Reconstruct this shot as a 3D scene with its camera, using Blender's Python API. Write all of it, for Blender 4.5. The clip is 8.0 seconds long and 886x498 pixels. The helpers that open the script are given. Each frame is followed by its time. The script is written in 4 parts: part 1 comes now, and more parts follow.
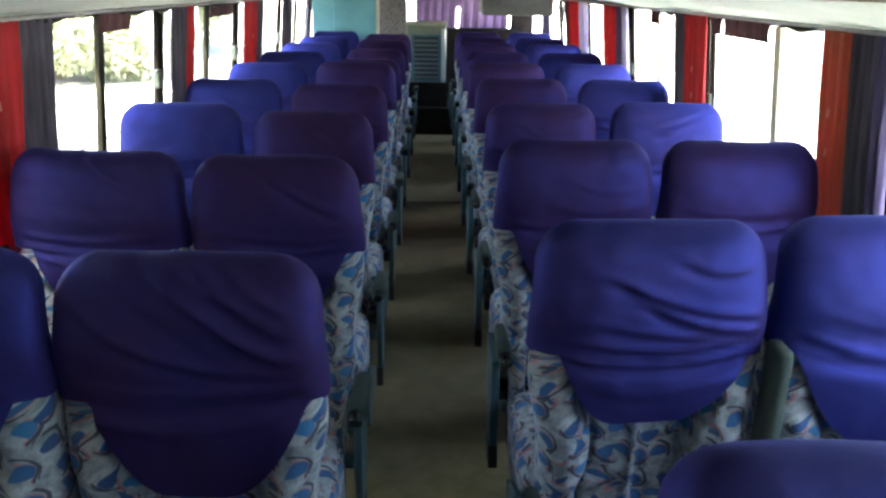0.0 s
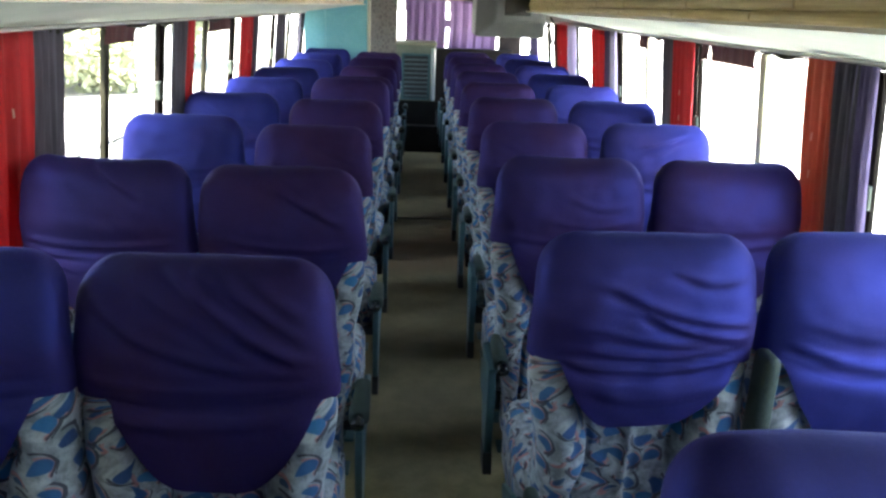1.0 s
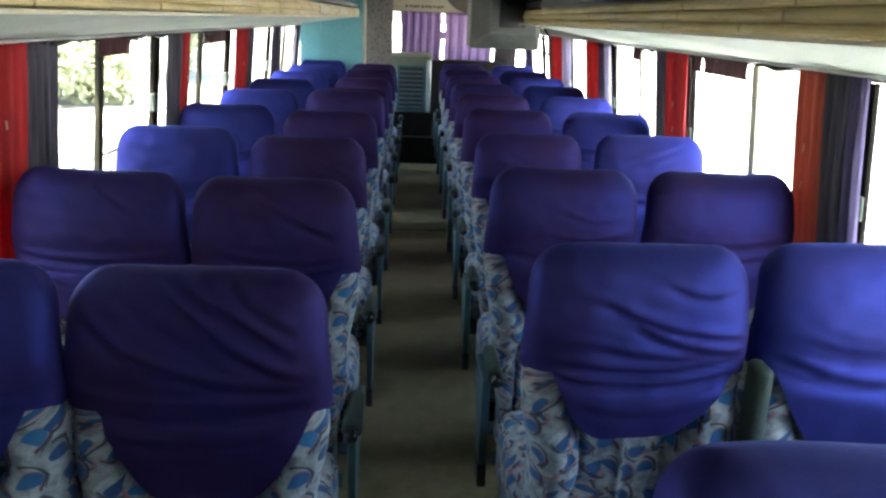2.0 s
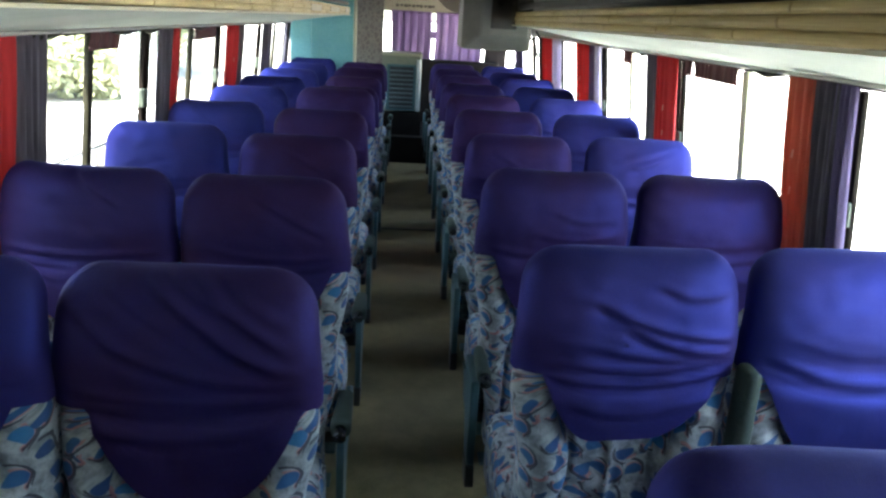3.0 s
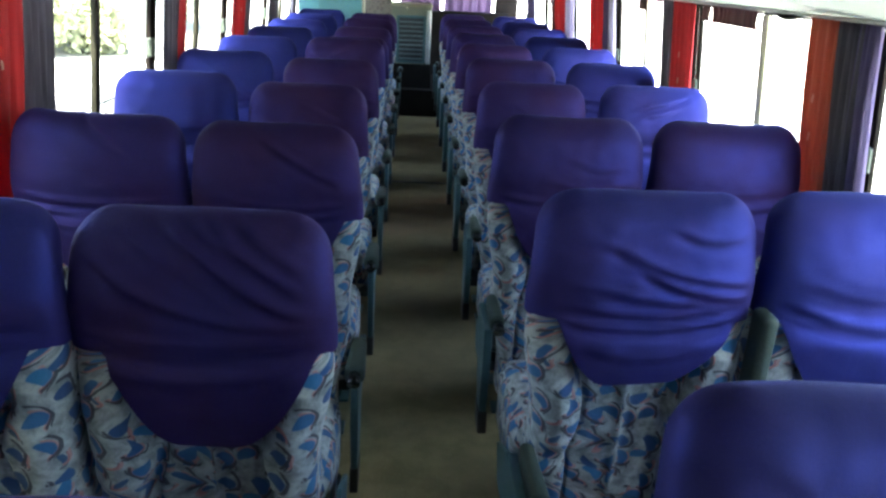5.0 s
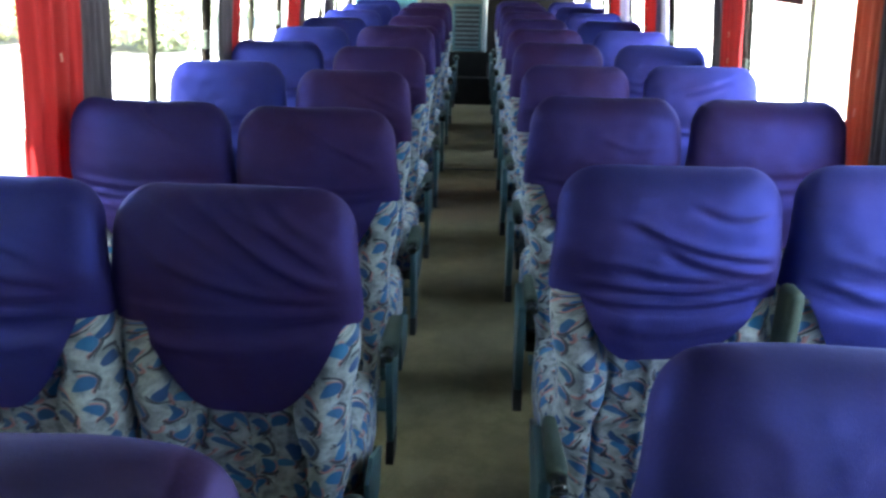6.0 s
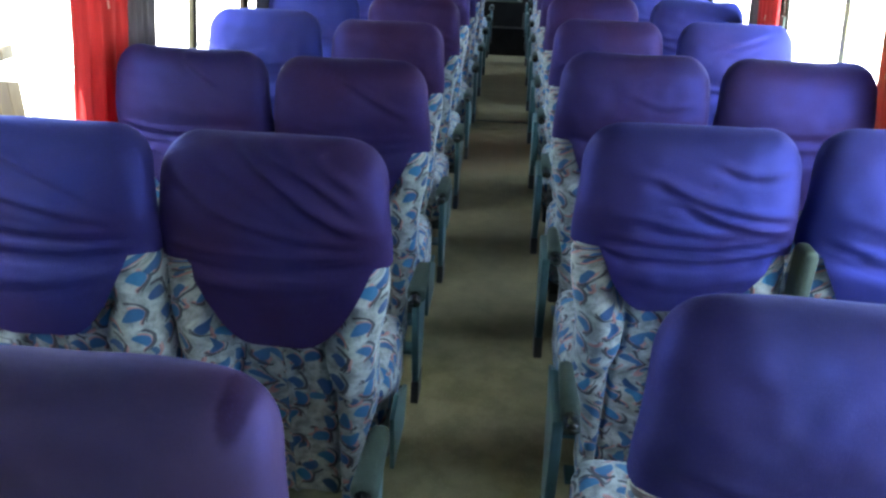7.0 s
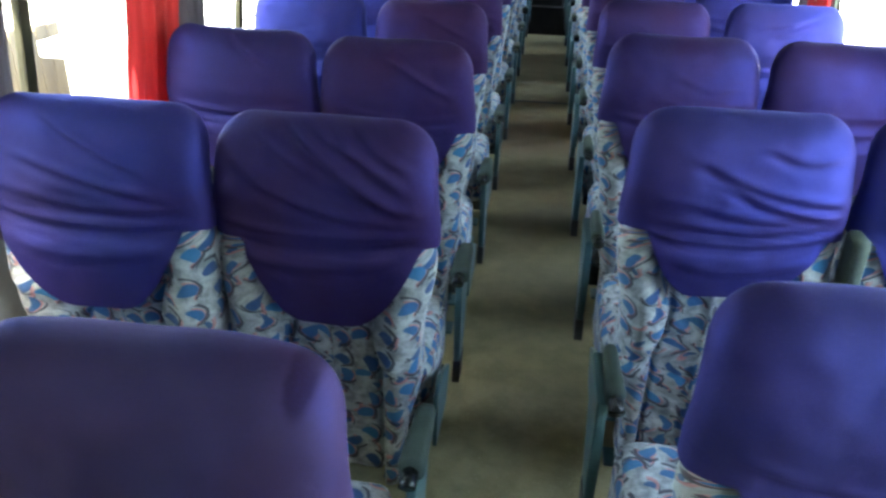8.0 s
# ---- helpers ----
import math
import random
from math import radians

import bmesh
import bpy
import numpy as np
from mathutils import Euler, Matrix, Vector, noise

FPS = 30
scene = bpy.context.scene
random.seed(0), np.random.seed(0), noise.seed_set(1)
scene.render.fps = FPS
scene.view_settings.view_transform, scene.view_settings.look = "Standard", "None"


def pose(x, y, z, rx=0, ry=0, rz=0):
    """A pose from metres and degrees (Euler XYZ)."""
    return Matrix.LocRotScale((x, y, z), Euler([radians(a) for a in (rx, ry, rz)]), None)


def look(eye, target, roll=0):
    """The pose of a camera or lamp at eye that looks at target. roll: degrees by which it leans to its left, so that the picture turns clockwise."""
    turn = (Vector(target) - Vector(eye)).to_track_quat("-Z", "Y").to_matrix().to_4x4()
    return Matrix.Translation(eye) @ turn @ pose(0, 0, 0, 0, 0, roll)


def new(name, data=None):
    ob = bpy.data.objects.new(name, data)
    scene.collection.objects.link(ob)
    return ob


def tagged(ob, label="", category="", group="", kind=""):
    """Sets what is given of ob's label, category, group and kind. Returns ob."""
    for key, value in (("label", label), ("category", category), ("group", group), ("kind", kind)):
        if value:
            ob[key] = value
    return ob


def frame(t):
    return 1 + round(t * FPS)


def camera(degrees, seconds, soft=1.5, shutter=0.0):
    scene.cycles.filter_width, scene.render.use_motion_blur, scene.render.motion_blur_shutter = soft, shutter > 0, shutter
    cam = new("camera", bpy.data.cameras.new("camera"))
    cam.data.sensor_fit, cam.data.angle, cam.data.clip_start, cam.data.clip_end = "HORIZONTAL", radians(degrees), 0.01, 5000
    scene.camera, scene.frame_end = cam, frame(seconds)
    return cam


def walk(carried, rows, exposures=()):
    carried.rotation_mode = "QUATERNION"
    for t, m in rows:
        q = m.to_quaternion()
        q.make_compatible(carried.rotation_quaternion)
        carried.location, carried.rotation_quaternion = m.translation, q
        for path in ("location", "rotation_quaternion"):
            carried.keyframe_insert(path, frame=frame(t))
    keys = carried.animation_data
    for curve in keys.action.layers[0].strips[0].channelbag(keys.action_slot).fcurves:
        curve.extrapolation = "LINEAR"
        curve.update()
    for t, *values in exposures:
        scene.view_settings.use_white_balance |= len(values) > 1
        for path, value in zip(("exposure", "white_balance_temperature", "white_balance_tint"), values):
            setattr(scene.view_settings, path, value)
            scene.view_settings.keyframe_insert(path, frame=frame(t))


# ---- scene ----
# A coach interior seen from the rear: aisle along +y, floor at z = 0.
cam = camera(60.3, 8.0, soft=2.5, shutter=0.5)
PATH = [
    (0, (0.008, 0.094, 1.62), (0.036, 1.984, 0.967), 0.8),
    (0.5, (-0.046, 0.016, 1.611), (0.049, 1.915, 0.988), 2.3),
    (1, (-0.048, 0.019, 1.621), (0.028, 1.924, 1.015), 2.2),
    (1.5, (-0.038, 0.038, 1.627), (0.008, 1.951, 1.046), 2.0),
    (2, (-0.04, 0.019, 1.622), (0.045, 1.932, 1.044), 2.2),
    (3.5, (-0.054, 0.024, 1.624), (0.068, 1.935, 1.045), 3.3),
    (4, (-0.052, 0.033, 1.619), (0.055, 1.939, 1.025), 3.5),
    (4.5, (-0.058, 0.034, 1.61), (0.034, 1.931, 0.984), 3.0),
    (4.7, (-0.065, 0.033, 1.603), (0.037, 1.92, 0.949), 3.0),
    (5.8, (0.01, -0.013, 1.577), (0.0, 1.857, 0.868), 1.4),
    (6, (0.032, -0.027, 1.581), (-0.039, 1.84, 0.867), 1.0),
    (6.5, (0.058, -0.068, 1.591), (-0.116, 1.756, 0.788), 0.4),
    (7, (0.042, -0.104, 1.609), (-0.1, 1.709, 0.775), 1.8),
    (7.5, (0.043, -0.116, 1.603), (-0.119, 1.673, 0.725), 2.1),
    (8, (0.008, -0.122, 1.619), (-0.213, 1.658, 0.735), 1.6),
]
EXPOSURES = [(0.0, 4.62, 7200, 14), (0.4, 4.82, 7200, 14), (2.0, 4.58, 7100, 12), (3.5, 4.58, 7050, 11), (4.7, 4.72, 7000, 10), (6.0, 5.24, 6950, 8), (8.0, 5.68, 7300, 8)]
walk(cam, [(t, look(eye, target, roll)) for t, eye, target, roll in PATH], EXPOSURES)

# ---- world and sun ----
SUN_EL, SUN_AZ = 70, 196
world = bpy.data.worlds.new("world")
scene.world = world
world.use_nodes = True
wn = world.node_tree
sky = wn.nodes.new("ShaderNodeTexSky")
sky.sky_type, sky.sun_disc = "NISHITA", False
sky.sun_elevation, sky.sun_rotation = radians(SUN_EL), radians(SUN_AZ)
sky.dust_density, sky.ozone_density = 2.5, 1.0
wn.links.new(sky.outputs[0], wn.nodes["Background"].inputs[0])
wn.nodes["Background"].inputs[1].default_value = 0.15
sun = new("sun", bpy.data.lights.new("sun", "SUN"))
sun.data.energy, sun.data.angle, sun.data.color = 2.8, radians(0.6), (1.0, 0.95, 0.87)
sd = Vector((math.sin(radians(SUN_AZ)) * math.cos(radians(SUN_EL)), math.cos(radians(SUN_AZ)) * math.cos(radians(SUN_EL)), math.sin(radians(SUN_EL))))
sun.matrix_world = look(sd * 20, (0, 0, 0))


# ---- materials ----
class Nodes:
    """Short hand for building a node material."""

    def __init__(self, name, rough=0.6, metal=0.0):
        self.mat = bpy.data.materials.new(name)
        self.mat.use_nodes = True
        self.t = self.mat.node_tree
        self.bsdf = self.t.nodes["Principled BSDF"]
        self.bsdf.inputs["Roughness"].default_value = rough
        self.bsdf.inputs["Metallic"].default_value = metal

    def put(self, sock, v):
        if isinstance(v, bpy.types.NodeSocket):
            self.t.links.new(v, sock)
        elif v is not None:
            if sock.type == "RGBA" and len(v) == 3:
                v = (*v, 1)
            sock.default_value = v

    def coord(self, kind="Object"):
        return self.t.nodes.new("ShaderNodeTexCoord").outputs[kind]

    def noise(self, vec, scale, detail=4, rough=0.6):
        n = self.t.nodes.new("ShaderNodeTexNoise")
        self.put(n.inputs["Vector"], vec)
        n.inputs["Scale"].default_value = scale
        n.inputs["Detail"].default_value = detail
        n.inputs["Roughness"].default_value = rough
        return n.outputs["Fac"]

    def math(self, op, a, b=None, c=None):
        n = self.t.nodes.new("ShaderNodeMath")
        n.operation = op
        for i, v in enumerate((a, b, c)):
            self.put(n.inputs[i], v)
        return n.outputs[0]

    def vmath(self, op, a, b=None):
        n = self.t.nodes.new("ShaderNodeVectorMath")
        n.operation = op
        self.put(n.inputs[0], a)
        self.put(n.inputs[1], b)
        return n.outputs["Value"] if op == "LENGTH" else n.outputs["Vector"]

    def ramp(self, fac, lo, hi):
        n = self.t.nodes.new("ShaderNodeMapRange")
        n.interpolation_type = "SMOOTHSTEP"
        self.put(n.inputs[0], fac)
        n.inputs[1].default_value, n.inputs[2].default_value = lo, hi
        return n.outputs[0]

    def mix(self, fac, a, b):
        n = self.t.nodes.new("ShaderNodeMix")
        n.data_type = "RGBA"
        self.put(n.inputs[0], fac)
        self.put(n.inputs[6], a)
        self.put(n.inputs[7], b)
        return n.outputs[2]

    def scale(self, vec, s):
        return self.vmath("MULTIPLY", vec, s)

    def bump(self, height, strength=0.3, dist=0.005):
        n = self.t.nodes.new("ShaderNodeBump")
        n.inputs["Strength"].default_value, n.inputs["Distance"].default_value = strength, dist
        self.put(n.inputs["Height"], height)
        self.t.links.new(n.outputs[0], self.bsdf.inputs["Normal"])

    def done(self, colour=None, rough=None):
        self.put(self.bsdf.inputs["Base Color"], colour)
        self.put(self.bsdf.inputs["Roughness"], rough)
        return self.mat


def plain(name, a, b, rough=0.55, metal=0.0, scale=14, bump=0.15, stretch=(1, 1, 1)):
    """A surface that wanders between two colours, with fine relief."""
    n = Nodes(name, rough, metal)
    v = n.scale(n.coord(), stretch)
    big, fine = n.noise(v, scale * 0.25, 3), n.noise(v, scale * 6, 5)
    f = n.math("ADD", n.math("MULTIPLY", big, 0.65), n.math("MULTIPLY", fine, 0.35))
    n.bump(fine, bump, 0.003)
    return n.done(n.mix(n.ramp(f, 0.36, 0.64), a, b), n.math("MULTIPLY_ADD", fine, 0.25, rough - 0.12))


def cover_cloth(name="blue_cover_cloth", stain=None, share=0.0):
    """Purple-blue satin-like cloth, matt with a blue lustre, toned lit or shaded per seat."""
    n = Nodes(name, 0.75)
    uv = n.coord("UV")
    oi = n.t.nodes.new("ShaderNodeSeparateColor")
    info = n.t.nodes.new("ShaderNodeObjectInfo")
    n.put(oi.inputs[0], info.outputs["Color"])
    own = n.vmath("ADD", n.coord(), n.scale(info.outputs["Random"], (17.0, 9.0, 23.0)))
    # shot cloth: purple and blue in broad patches, about the seat's painted lit tone
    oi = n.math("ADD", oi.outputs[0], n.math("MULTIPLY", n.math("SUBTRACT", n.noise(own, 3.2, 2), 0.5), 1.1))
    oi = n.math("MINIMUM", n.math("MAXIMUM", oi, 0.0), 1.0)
    big, mid = n.noise(n.coord(), 5, 3), n.noise(n.coord(), 22, 4)
    weave = n.noise(n.scale(uv, (900, 260, 1)), 1, 2)
    # from a dark purple shade tone to a blue lit tone
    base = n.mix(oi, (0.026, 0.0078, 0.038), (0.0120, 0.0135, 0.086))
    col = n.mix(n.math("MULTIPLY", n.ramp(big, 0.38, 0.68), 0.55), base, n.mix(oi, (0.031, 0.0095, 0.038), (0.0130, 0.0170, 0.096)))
    col = n.mix(n.math("MULTIPLY", n.ramp(mid, 0.55, 0.75), 0.25), col, (0.022, 0.014, 0.084))
    if share:  # paler tone in place of light on the first row
        col = n.mix(n.math("MULTIPLY_ADD", big, 0.35, share), col, n.mix(oi, (0.090, 0.050, 0.120), (0.050, 0.072, 0.150)))
    if stain:  # one soft-edged oval smudge: x, z, half width, half height
        sep = n.t.nodes.new("ShaderNodeSeparateXYZ")
        n.put(sep.inputs[0], n.coord())
        u = n.math("DIVIDE", n.math("SUBTRACT", sep.outputs[0], stain[0]), stain[2])
        w = n.math("DIVIDE", n.math("SUBTRACT", sep.outputs[2], stain[1]), stain[3])
        d = n.math("SQRT", n.math("ADD", n.math("MULTIPLY", u, u), n.math("MULTIPLY", w, w)))
        d = n.math("ADD", d, n.math("MULTIPLY", n.math("SUBTRACT", mid, 0.5), 0.5))
        col = n.mix(n.math("MULTIPLY", n.math("SUBTRACT", 1.0, n.ramp(d, 0.6, 1.15)), 0.92), col, (0.016, 0.005, 0.020))
    lint = n.noise(n.coord(), 210, 2, 0.7)
    col = n.mix(n.math("MULTIPLY", n.ramp(lint, 0.5, 0.72), 0.22), col, (0.028, 0.028, 0.12))
    worn = n.noise(n.scale(n.coord(), (3.0, 3.0, 9.0)), 1.0, 4)
    col = n.mix(n.math("MULTIPLY", n.ramp(worn, 0.5, 0.75), 0.25), col, (0.040, 0.013, 0.054))
    n.put(n.bsdf.inputs["Sheen Weight"], n.math("MULTIPLY_ADD", oi, 0.13, 0.05))  # covers toned as shaded also get less lustre
    n.bsdf.inputs["Sheen Roughness"].default_value = 0.30
    n.bsdf.inputs["Sheen Tint"].default_value = (0.09, 0.19, 1.0, 1)
    n.bsdf.inputs["Specular IOR Level"].default_value = 0.12
    gl = n.t.nodes.new("ShaderNodeBsdfGlossy")
    gl.inputs["Color"].default_value = (0.10, 0.155, 1.0, 1)
    gl.inputs["Roughness"].default_value = 0.54
    mx = n.t.nodes.new("ShaderNodeMixShader")
    n.put(mx.inputs[0], n.math("MULTIPLY_ADD", oi, 0.056, 0.020))
    n.t.links.new(n.bsdf.outputs[0], mx.inputs[1])
    n.t.links.new(gl.outputs[0], mx.inputs[2])
    n.t.links.new(mx.outputs[0], n.t.nodes["Material Output"].inputs["Surface"])
    n.bump(n.math("ADD", n.math("MULTIPLY", mid, 0.8), n.math("MULTIPLY", weave, 0.25)), 0.45, 0.006)
    return n.done(col)


def print_fabric():
    """Off-white seat fabric printed with blue drops, salmon echoes and navy arcs, in metres of UV."""
    n = Nodes("printed_seat_fabric", 0.85)
    uv = n.coord("UV")
    cell = 15.0
    warp = n.t.nodes.new("ShaderNodeTexNoise")
    n.put(warp.inputs["Vector"], uv)
    warp.inputs["Scale"].default_value = 9
    wuv = n.vmath("ADD", uv, n.scale(n.vmath("SUBTRACT", warp.outputs["Color"], (0.5, 0.5, 0.5)), (0.03, 0.03, 0)))
    rows = n.math("ADD", n.math("MULTIPLY", n.noise(uv, 160, 2), 0.10), n.math("MULTIPLY", n.noise(uv, 22, 3), 1.1))

    def layer(shift, size):
        v = n.t.nodes.new("ShaderNodeTexVoronoi")
        v.voronoi_dimensions = "2D"
        v.inputs["Scale"].default_value = cell
        v.inputs["Randomness"].default_value = 0.62
        src = n.vmath("ADD", wuv, shift)
        n.put(v.inputs["Vector"], src)
        local = n.vmath("SUBTRACT", src, v.outputs["Position"])
        sep = n.t.nodes.new("ShaderNodeSeparateColor")
        n.put(sep.inputs[0], v.outputs["Color"])
        ang = n.math("MULTIPLY_ADD", sep.outputs[0], 3.4, -0.9)
        rot = n.t.nodes.new("ShaderNodeVectorRotate")
        rot.rotation_type = "Z_AXIS"
        n.put(rot.inputs["Vector"], local)
        n.put(rot.inputs["Angle"], ang)
        xyz = n.t.nodes.new("ShaderNodeSeparateXYZ")
        n.put(xyz.inputs[0], n.scale(rot.outputs[0], (cell / size, cell / size, 0)))
        return xyz.outputs[0], xyz.outputs[1], sep.outputs[1]

    def disc(x, y, dx, dy, r, squash):
        x, y = n.math("ADD", x, dx), n.math("ADD", y, dy)
        d = n.math("SQRT", n.math("ADD", n.math("MULTIPLY", x, x), n.math("MULTIPLY", n.math("MULTIPLY", y, y), squash)))
        return n.math("SUBTRACT", 1.0, n.ramp(d, r - 0.025, r + 0.025)), d

    def drop(x, y, r=0.345):
        # a rounded half moon cut by a slanting straight side
        cut = n.ramp(n.math("ADD", y, n.math("MULTIPLY", x, 0.45)), -0.125, -0.095)
        return n.math("MULTIPLY", disc(x, y, 0.0, 0.0, r, 1.35)[0], cut)

    def arcs(x, y, r, w, ox, oy, start):
        d = disc(x, y, ox, oy, 1.0, 1.0)[1]
        line = n.math("SUBTRACT", 1.0, n.ramp(n.math("ABSOLUTE", n.math("SUBTRACT", d, r)), w, w + 0.025))
        return n.math("MULTIPLY", line, n.ramp(n.math("ADD", x, n.math("MULTIPLY", y, 0.35)), start, start + 0.08))

    x, y, rnd = layer((0, 0, 0), 1.0)
    arc = n.math("MAXIMUM", arcs(x, y, 0.47, 0.042, 0.05, -0.06, 0.02), arcs(x, y, 0.56, 0.018, 0.10, 0.02, 0.15))
    strip = arcs(x, y, 0.34, 0.07, 0.02, 0.04, 0.0)
    x2, y2, rnd2 = layer((0.047, 0.031, 0), 0.72)
    keep = n.ramp(rnd2, 0.40, 0.44)
    blue2 = n.math("MULTIPLY", drop(x2, y2, 0.26), keep)
    thin = n.math("MULTIPLY", arcs(x2, y2, 0.44, 0.030, 0.1, 0.1, 0.0), n.ramp(rnd2, 0.2, 0.25))
    strip2 = n.math("MULTIPLY", arcs(x2, y2, 0.34, 0.09, 0.06, -0.08, 0.06), n.ramp(rnd2, 0.3, 0.34))
    blue, salmon = drop(x, y), n.math("MAXIMUM", n.math("MULTIPLY", strip, n.ramp(rnd, 0.25, 0.3)), strip2)
    ground = n.mix(n.ramp(n.noise(uv, 30, 3), 0.3, 0.7), (0.165, 0.188, 0.20), (0.43, 0.458, 0.475))
    ground = n.mix(n.math("MULTIPLY", n.ramp(n.noise(uv, 6, 4), 0.5, 0.75), 0.7), ground, (0.27, 0.265, 0.245))
    col = n.mix(n.math("MULTIPLY", thin, 0.8), ground, (0.06, 0.06, 0.085))
    col = n.mix(n.math("MULTIPLY", salmon, 0.66), col, (0.50, 0.17, 0.16))
    col = n.mix(n.math("MULTIPLY", blue2, 0.92), col, (0.012, 0.070, 0.17))
    col = n.mix(n.math("MULTIPLY", arc, 0.9), col, (0.030, 0.030, 0.050))
    bl = n.mix(rnd, (0.003, 0.050, 0.17), (0.004, 0.150, 0.34))
    col = n.mix(n.math("MULTIPLY", blue, 0.95), col, bl)
    n.bsdf.inputs["Sheen Weight"].default_value = 0.15
    n.bump(rows, 0.6, 0.007)
    return n.done(col)


def floor_vinyl():
    n = Nodes("worn_vinyl_floor", 0.45)
    v = n.coord()
    big, mid, fine = n.noise(v, 1.3, 4), n.noise(v, 9, 5), n.noise(v, 120, 3)
    col = n.mix(n.ramp(mid, 0.3, 0.7), (0.215, 0.194, 0.110), (0.32, 0.290, 0.172))
    col = n.mix(n.math("MULTIPLY", n.ramp(big, 0.48, 0.7), 0.5), col, (0.23, 0.20, 0.125))
    col = n.mix(n.math("MULTIPLY", n.ramp(fine, 0.55, 0.75), 0.35), col, (0.50, 0.475, 0.34))
    ys = n.t.nodes.new("ShaderNodeSeparateXYZ")
    n.put(ys.inputs[0], n.vmath("ADD", v, n.scale(n.vmath("SUBTRACT", n.t.nodes.new("ShaderNodeTexNoise").outputs["Color"], (0.5, 0.5, 0.5)), (0.0, 0.5, 0.0))))
    red_band = n.math("MULTIPLY", n.ramp(ys.outputs[1], 4.55, 4.85), n.math("SUBTRACT", 1.0, n.ramp(ys.outputs[1], 5.35, 5.65)))
    col = n.mix(n.math("MULTIPLY", red_band, n.math("MULTIPLY_ADD", mid, 0.6, 0.15)), col, (0.26, 0.12, 0.07))
    grime = n.noise(n.scale(v, (5.0, 0.6, 1.0)), 1.0, 4)
    col = n.mix(n.math("MULTIPLY", n.ramp(grime, 0.5, 0.75), 0.35), col, (0.14, 0.12, 0.075))
    # shade of the far aisle painted into the floor, deepening along y
    far_shade = n.math("MULTIPLY", n.ramp(ys.outputs[1], 1.6, 3.6), n.math("MULTIPLY_ADD", big, 0.5, 0.30))
    col = n.mix(far_shade, col, (0.105, 0.088, 0.056))
    n.bump(fine, 0.15, 0.002)
    n.bsdf.inputs["Specular IOR Level"].default_value = 0.12
    return n.done(col, n.math("MULTIPLY_ADD", mid, 0.30, 0.52))


def curtain_cloth(name, a, b, glow=0.15):
    n = Nodes(name, 0.8)
    v = n.coord()
    streak = n.noise(n.scale(v, (1, 40, 2)), 1, 3)
    n.bump(n.noise(v, 160, 2), 0.2, 0.003)
    col = n.mix(n.ramp(streak, 0.3, 0.7), a, b)
    tr = n.t.nodes.new("ShaderNodeBsdfTranslucent")
    n.put(tr.inputs[0], col)
    mx = n.t.nodes.new("ShaderNodeMixShader")
    mx.inputs[0].default_value = glow
    n.t.links.new(n.bsdf.outputs[0], mx.inputs[1])
    n.t.links.new(tr.outputs[0], mx.inputs[2])
    n.t.links.new(mx.outputs[0], n.t.nodes["Material Output"].inputs["Surface"])
    return n.done(col)


def bamboo(name, a, b):
    """Varnished cane: long fine fibres, brown blotches and a dull gloss."""
    n = Nodes(name, 0.4)
    c = n.coord()
    tone = n.t.nodes.new("ShaderNodeObjectInfo").outputs["Random"]
    fibre, blotch = n.noise(n.scale(c, (60, 1.2, 60)), 4, 5), n.noise(n.scale(c, (6, 2.0, 6)), 1.5, 4)
    col = n.mix(n.ramp(fibre, 0.3, 0.7), a, b)
    col = n.mix(n.math("MULTIPLY", n.ramp(blotch, 0.5, 0.72), 0.45), col, (0.17, 0.115, 0.05))
    col = n.mix(n.math("MULTIPLY", tone, 0.22), col, (0.26, 0.185, 0.085))
    n.bump(fibre, 0.2, 0.002)
    return n.done(col, n.math("MULTIPLY_ADD", blotch, 0.3, 0.32))


def glass_pane():
    n = Nodes("window_glass", 0.02)
    tr = n.t.nodes.new("ShaderNodeBsdfTransparent")
    tr.inputs[0].default_value = (0.90, 0.93, 0.90, 1)
    gl = n.t.nodes.new("ShaderNodeBsdfGlossy")
    gl.inputs["Roughness"].default_value = 0.03
    mx = n.t.nodes.new("ShaderNodeMixShader")
    mx.inputs[0].default_value = 0.025
    n.t.links.new(tr.outputs[0], mx.inputs[1])
    n.t.links.new(gl.outputs[0], mx.inputs[2])
    n.t.links.new(mx.outputs[0], n.t.nodes["Material Output"].inputs["Surface"])
    return n.mat


def damask_panel():
    n = Nodes("patterned_wall_lining", 0.6)
    v = n.t.nodes.new("ShaderNodeTexVoronoi")
    v.feature = "DISTANCE_TO_EDGE"
    n.put(v.inputs["Vector"], n.scale(n.coord(), (1, 1, 0.7)))
    v.inputs["Scale"].default_value = 24
    col = n.mix(n.ramp(v.outputs["Distance"], 0.05, 0.16), (0.145, 0.120, 0.108), (0.082, 0.062, 0.058))
    return n.done(n.mix(n.ramp(n.noise(n.coord(), 20), 0.4, 0.7), col, (0.125, 0.105, 0.098)))


M_COVER = cover_cloth()
M_FABRIC = print_fabric()
# first-row covers, brightened in colour instead of by light; this one also stained
M_STAINED_LIT = cover_cloth("stained_lit_blue_cover_cloth", (0.200, 1.150, 0.020, 0.040), 0.22)
M_LIT_COVER = cover_cloth("lit_blue_cover_cloth", None, -0.14)
M_FLOOR = floor_vinyl()
M_RED = curtain_cloth("red_curtain_cloth", (0.38, 0.016, 0.022), (0.54, 0.034, 0.042), 0.30)
# the red cloth with window glare mixed into its colour
M_RED_HAZE = curtain_cloth("hazed_red_curtain_cloth", (0.36, 0.085, 0.055), (0.46, 0.13, 0.085), 0.28)
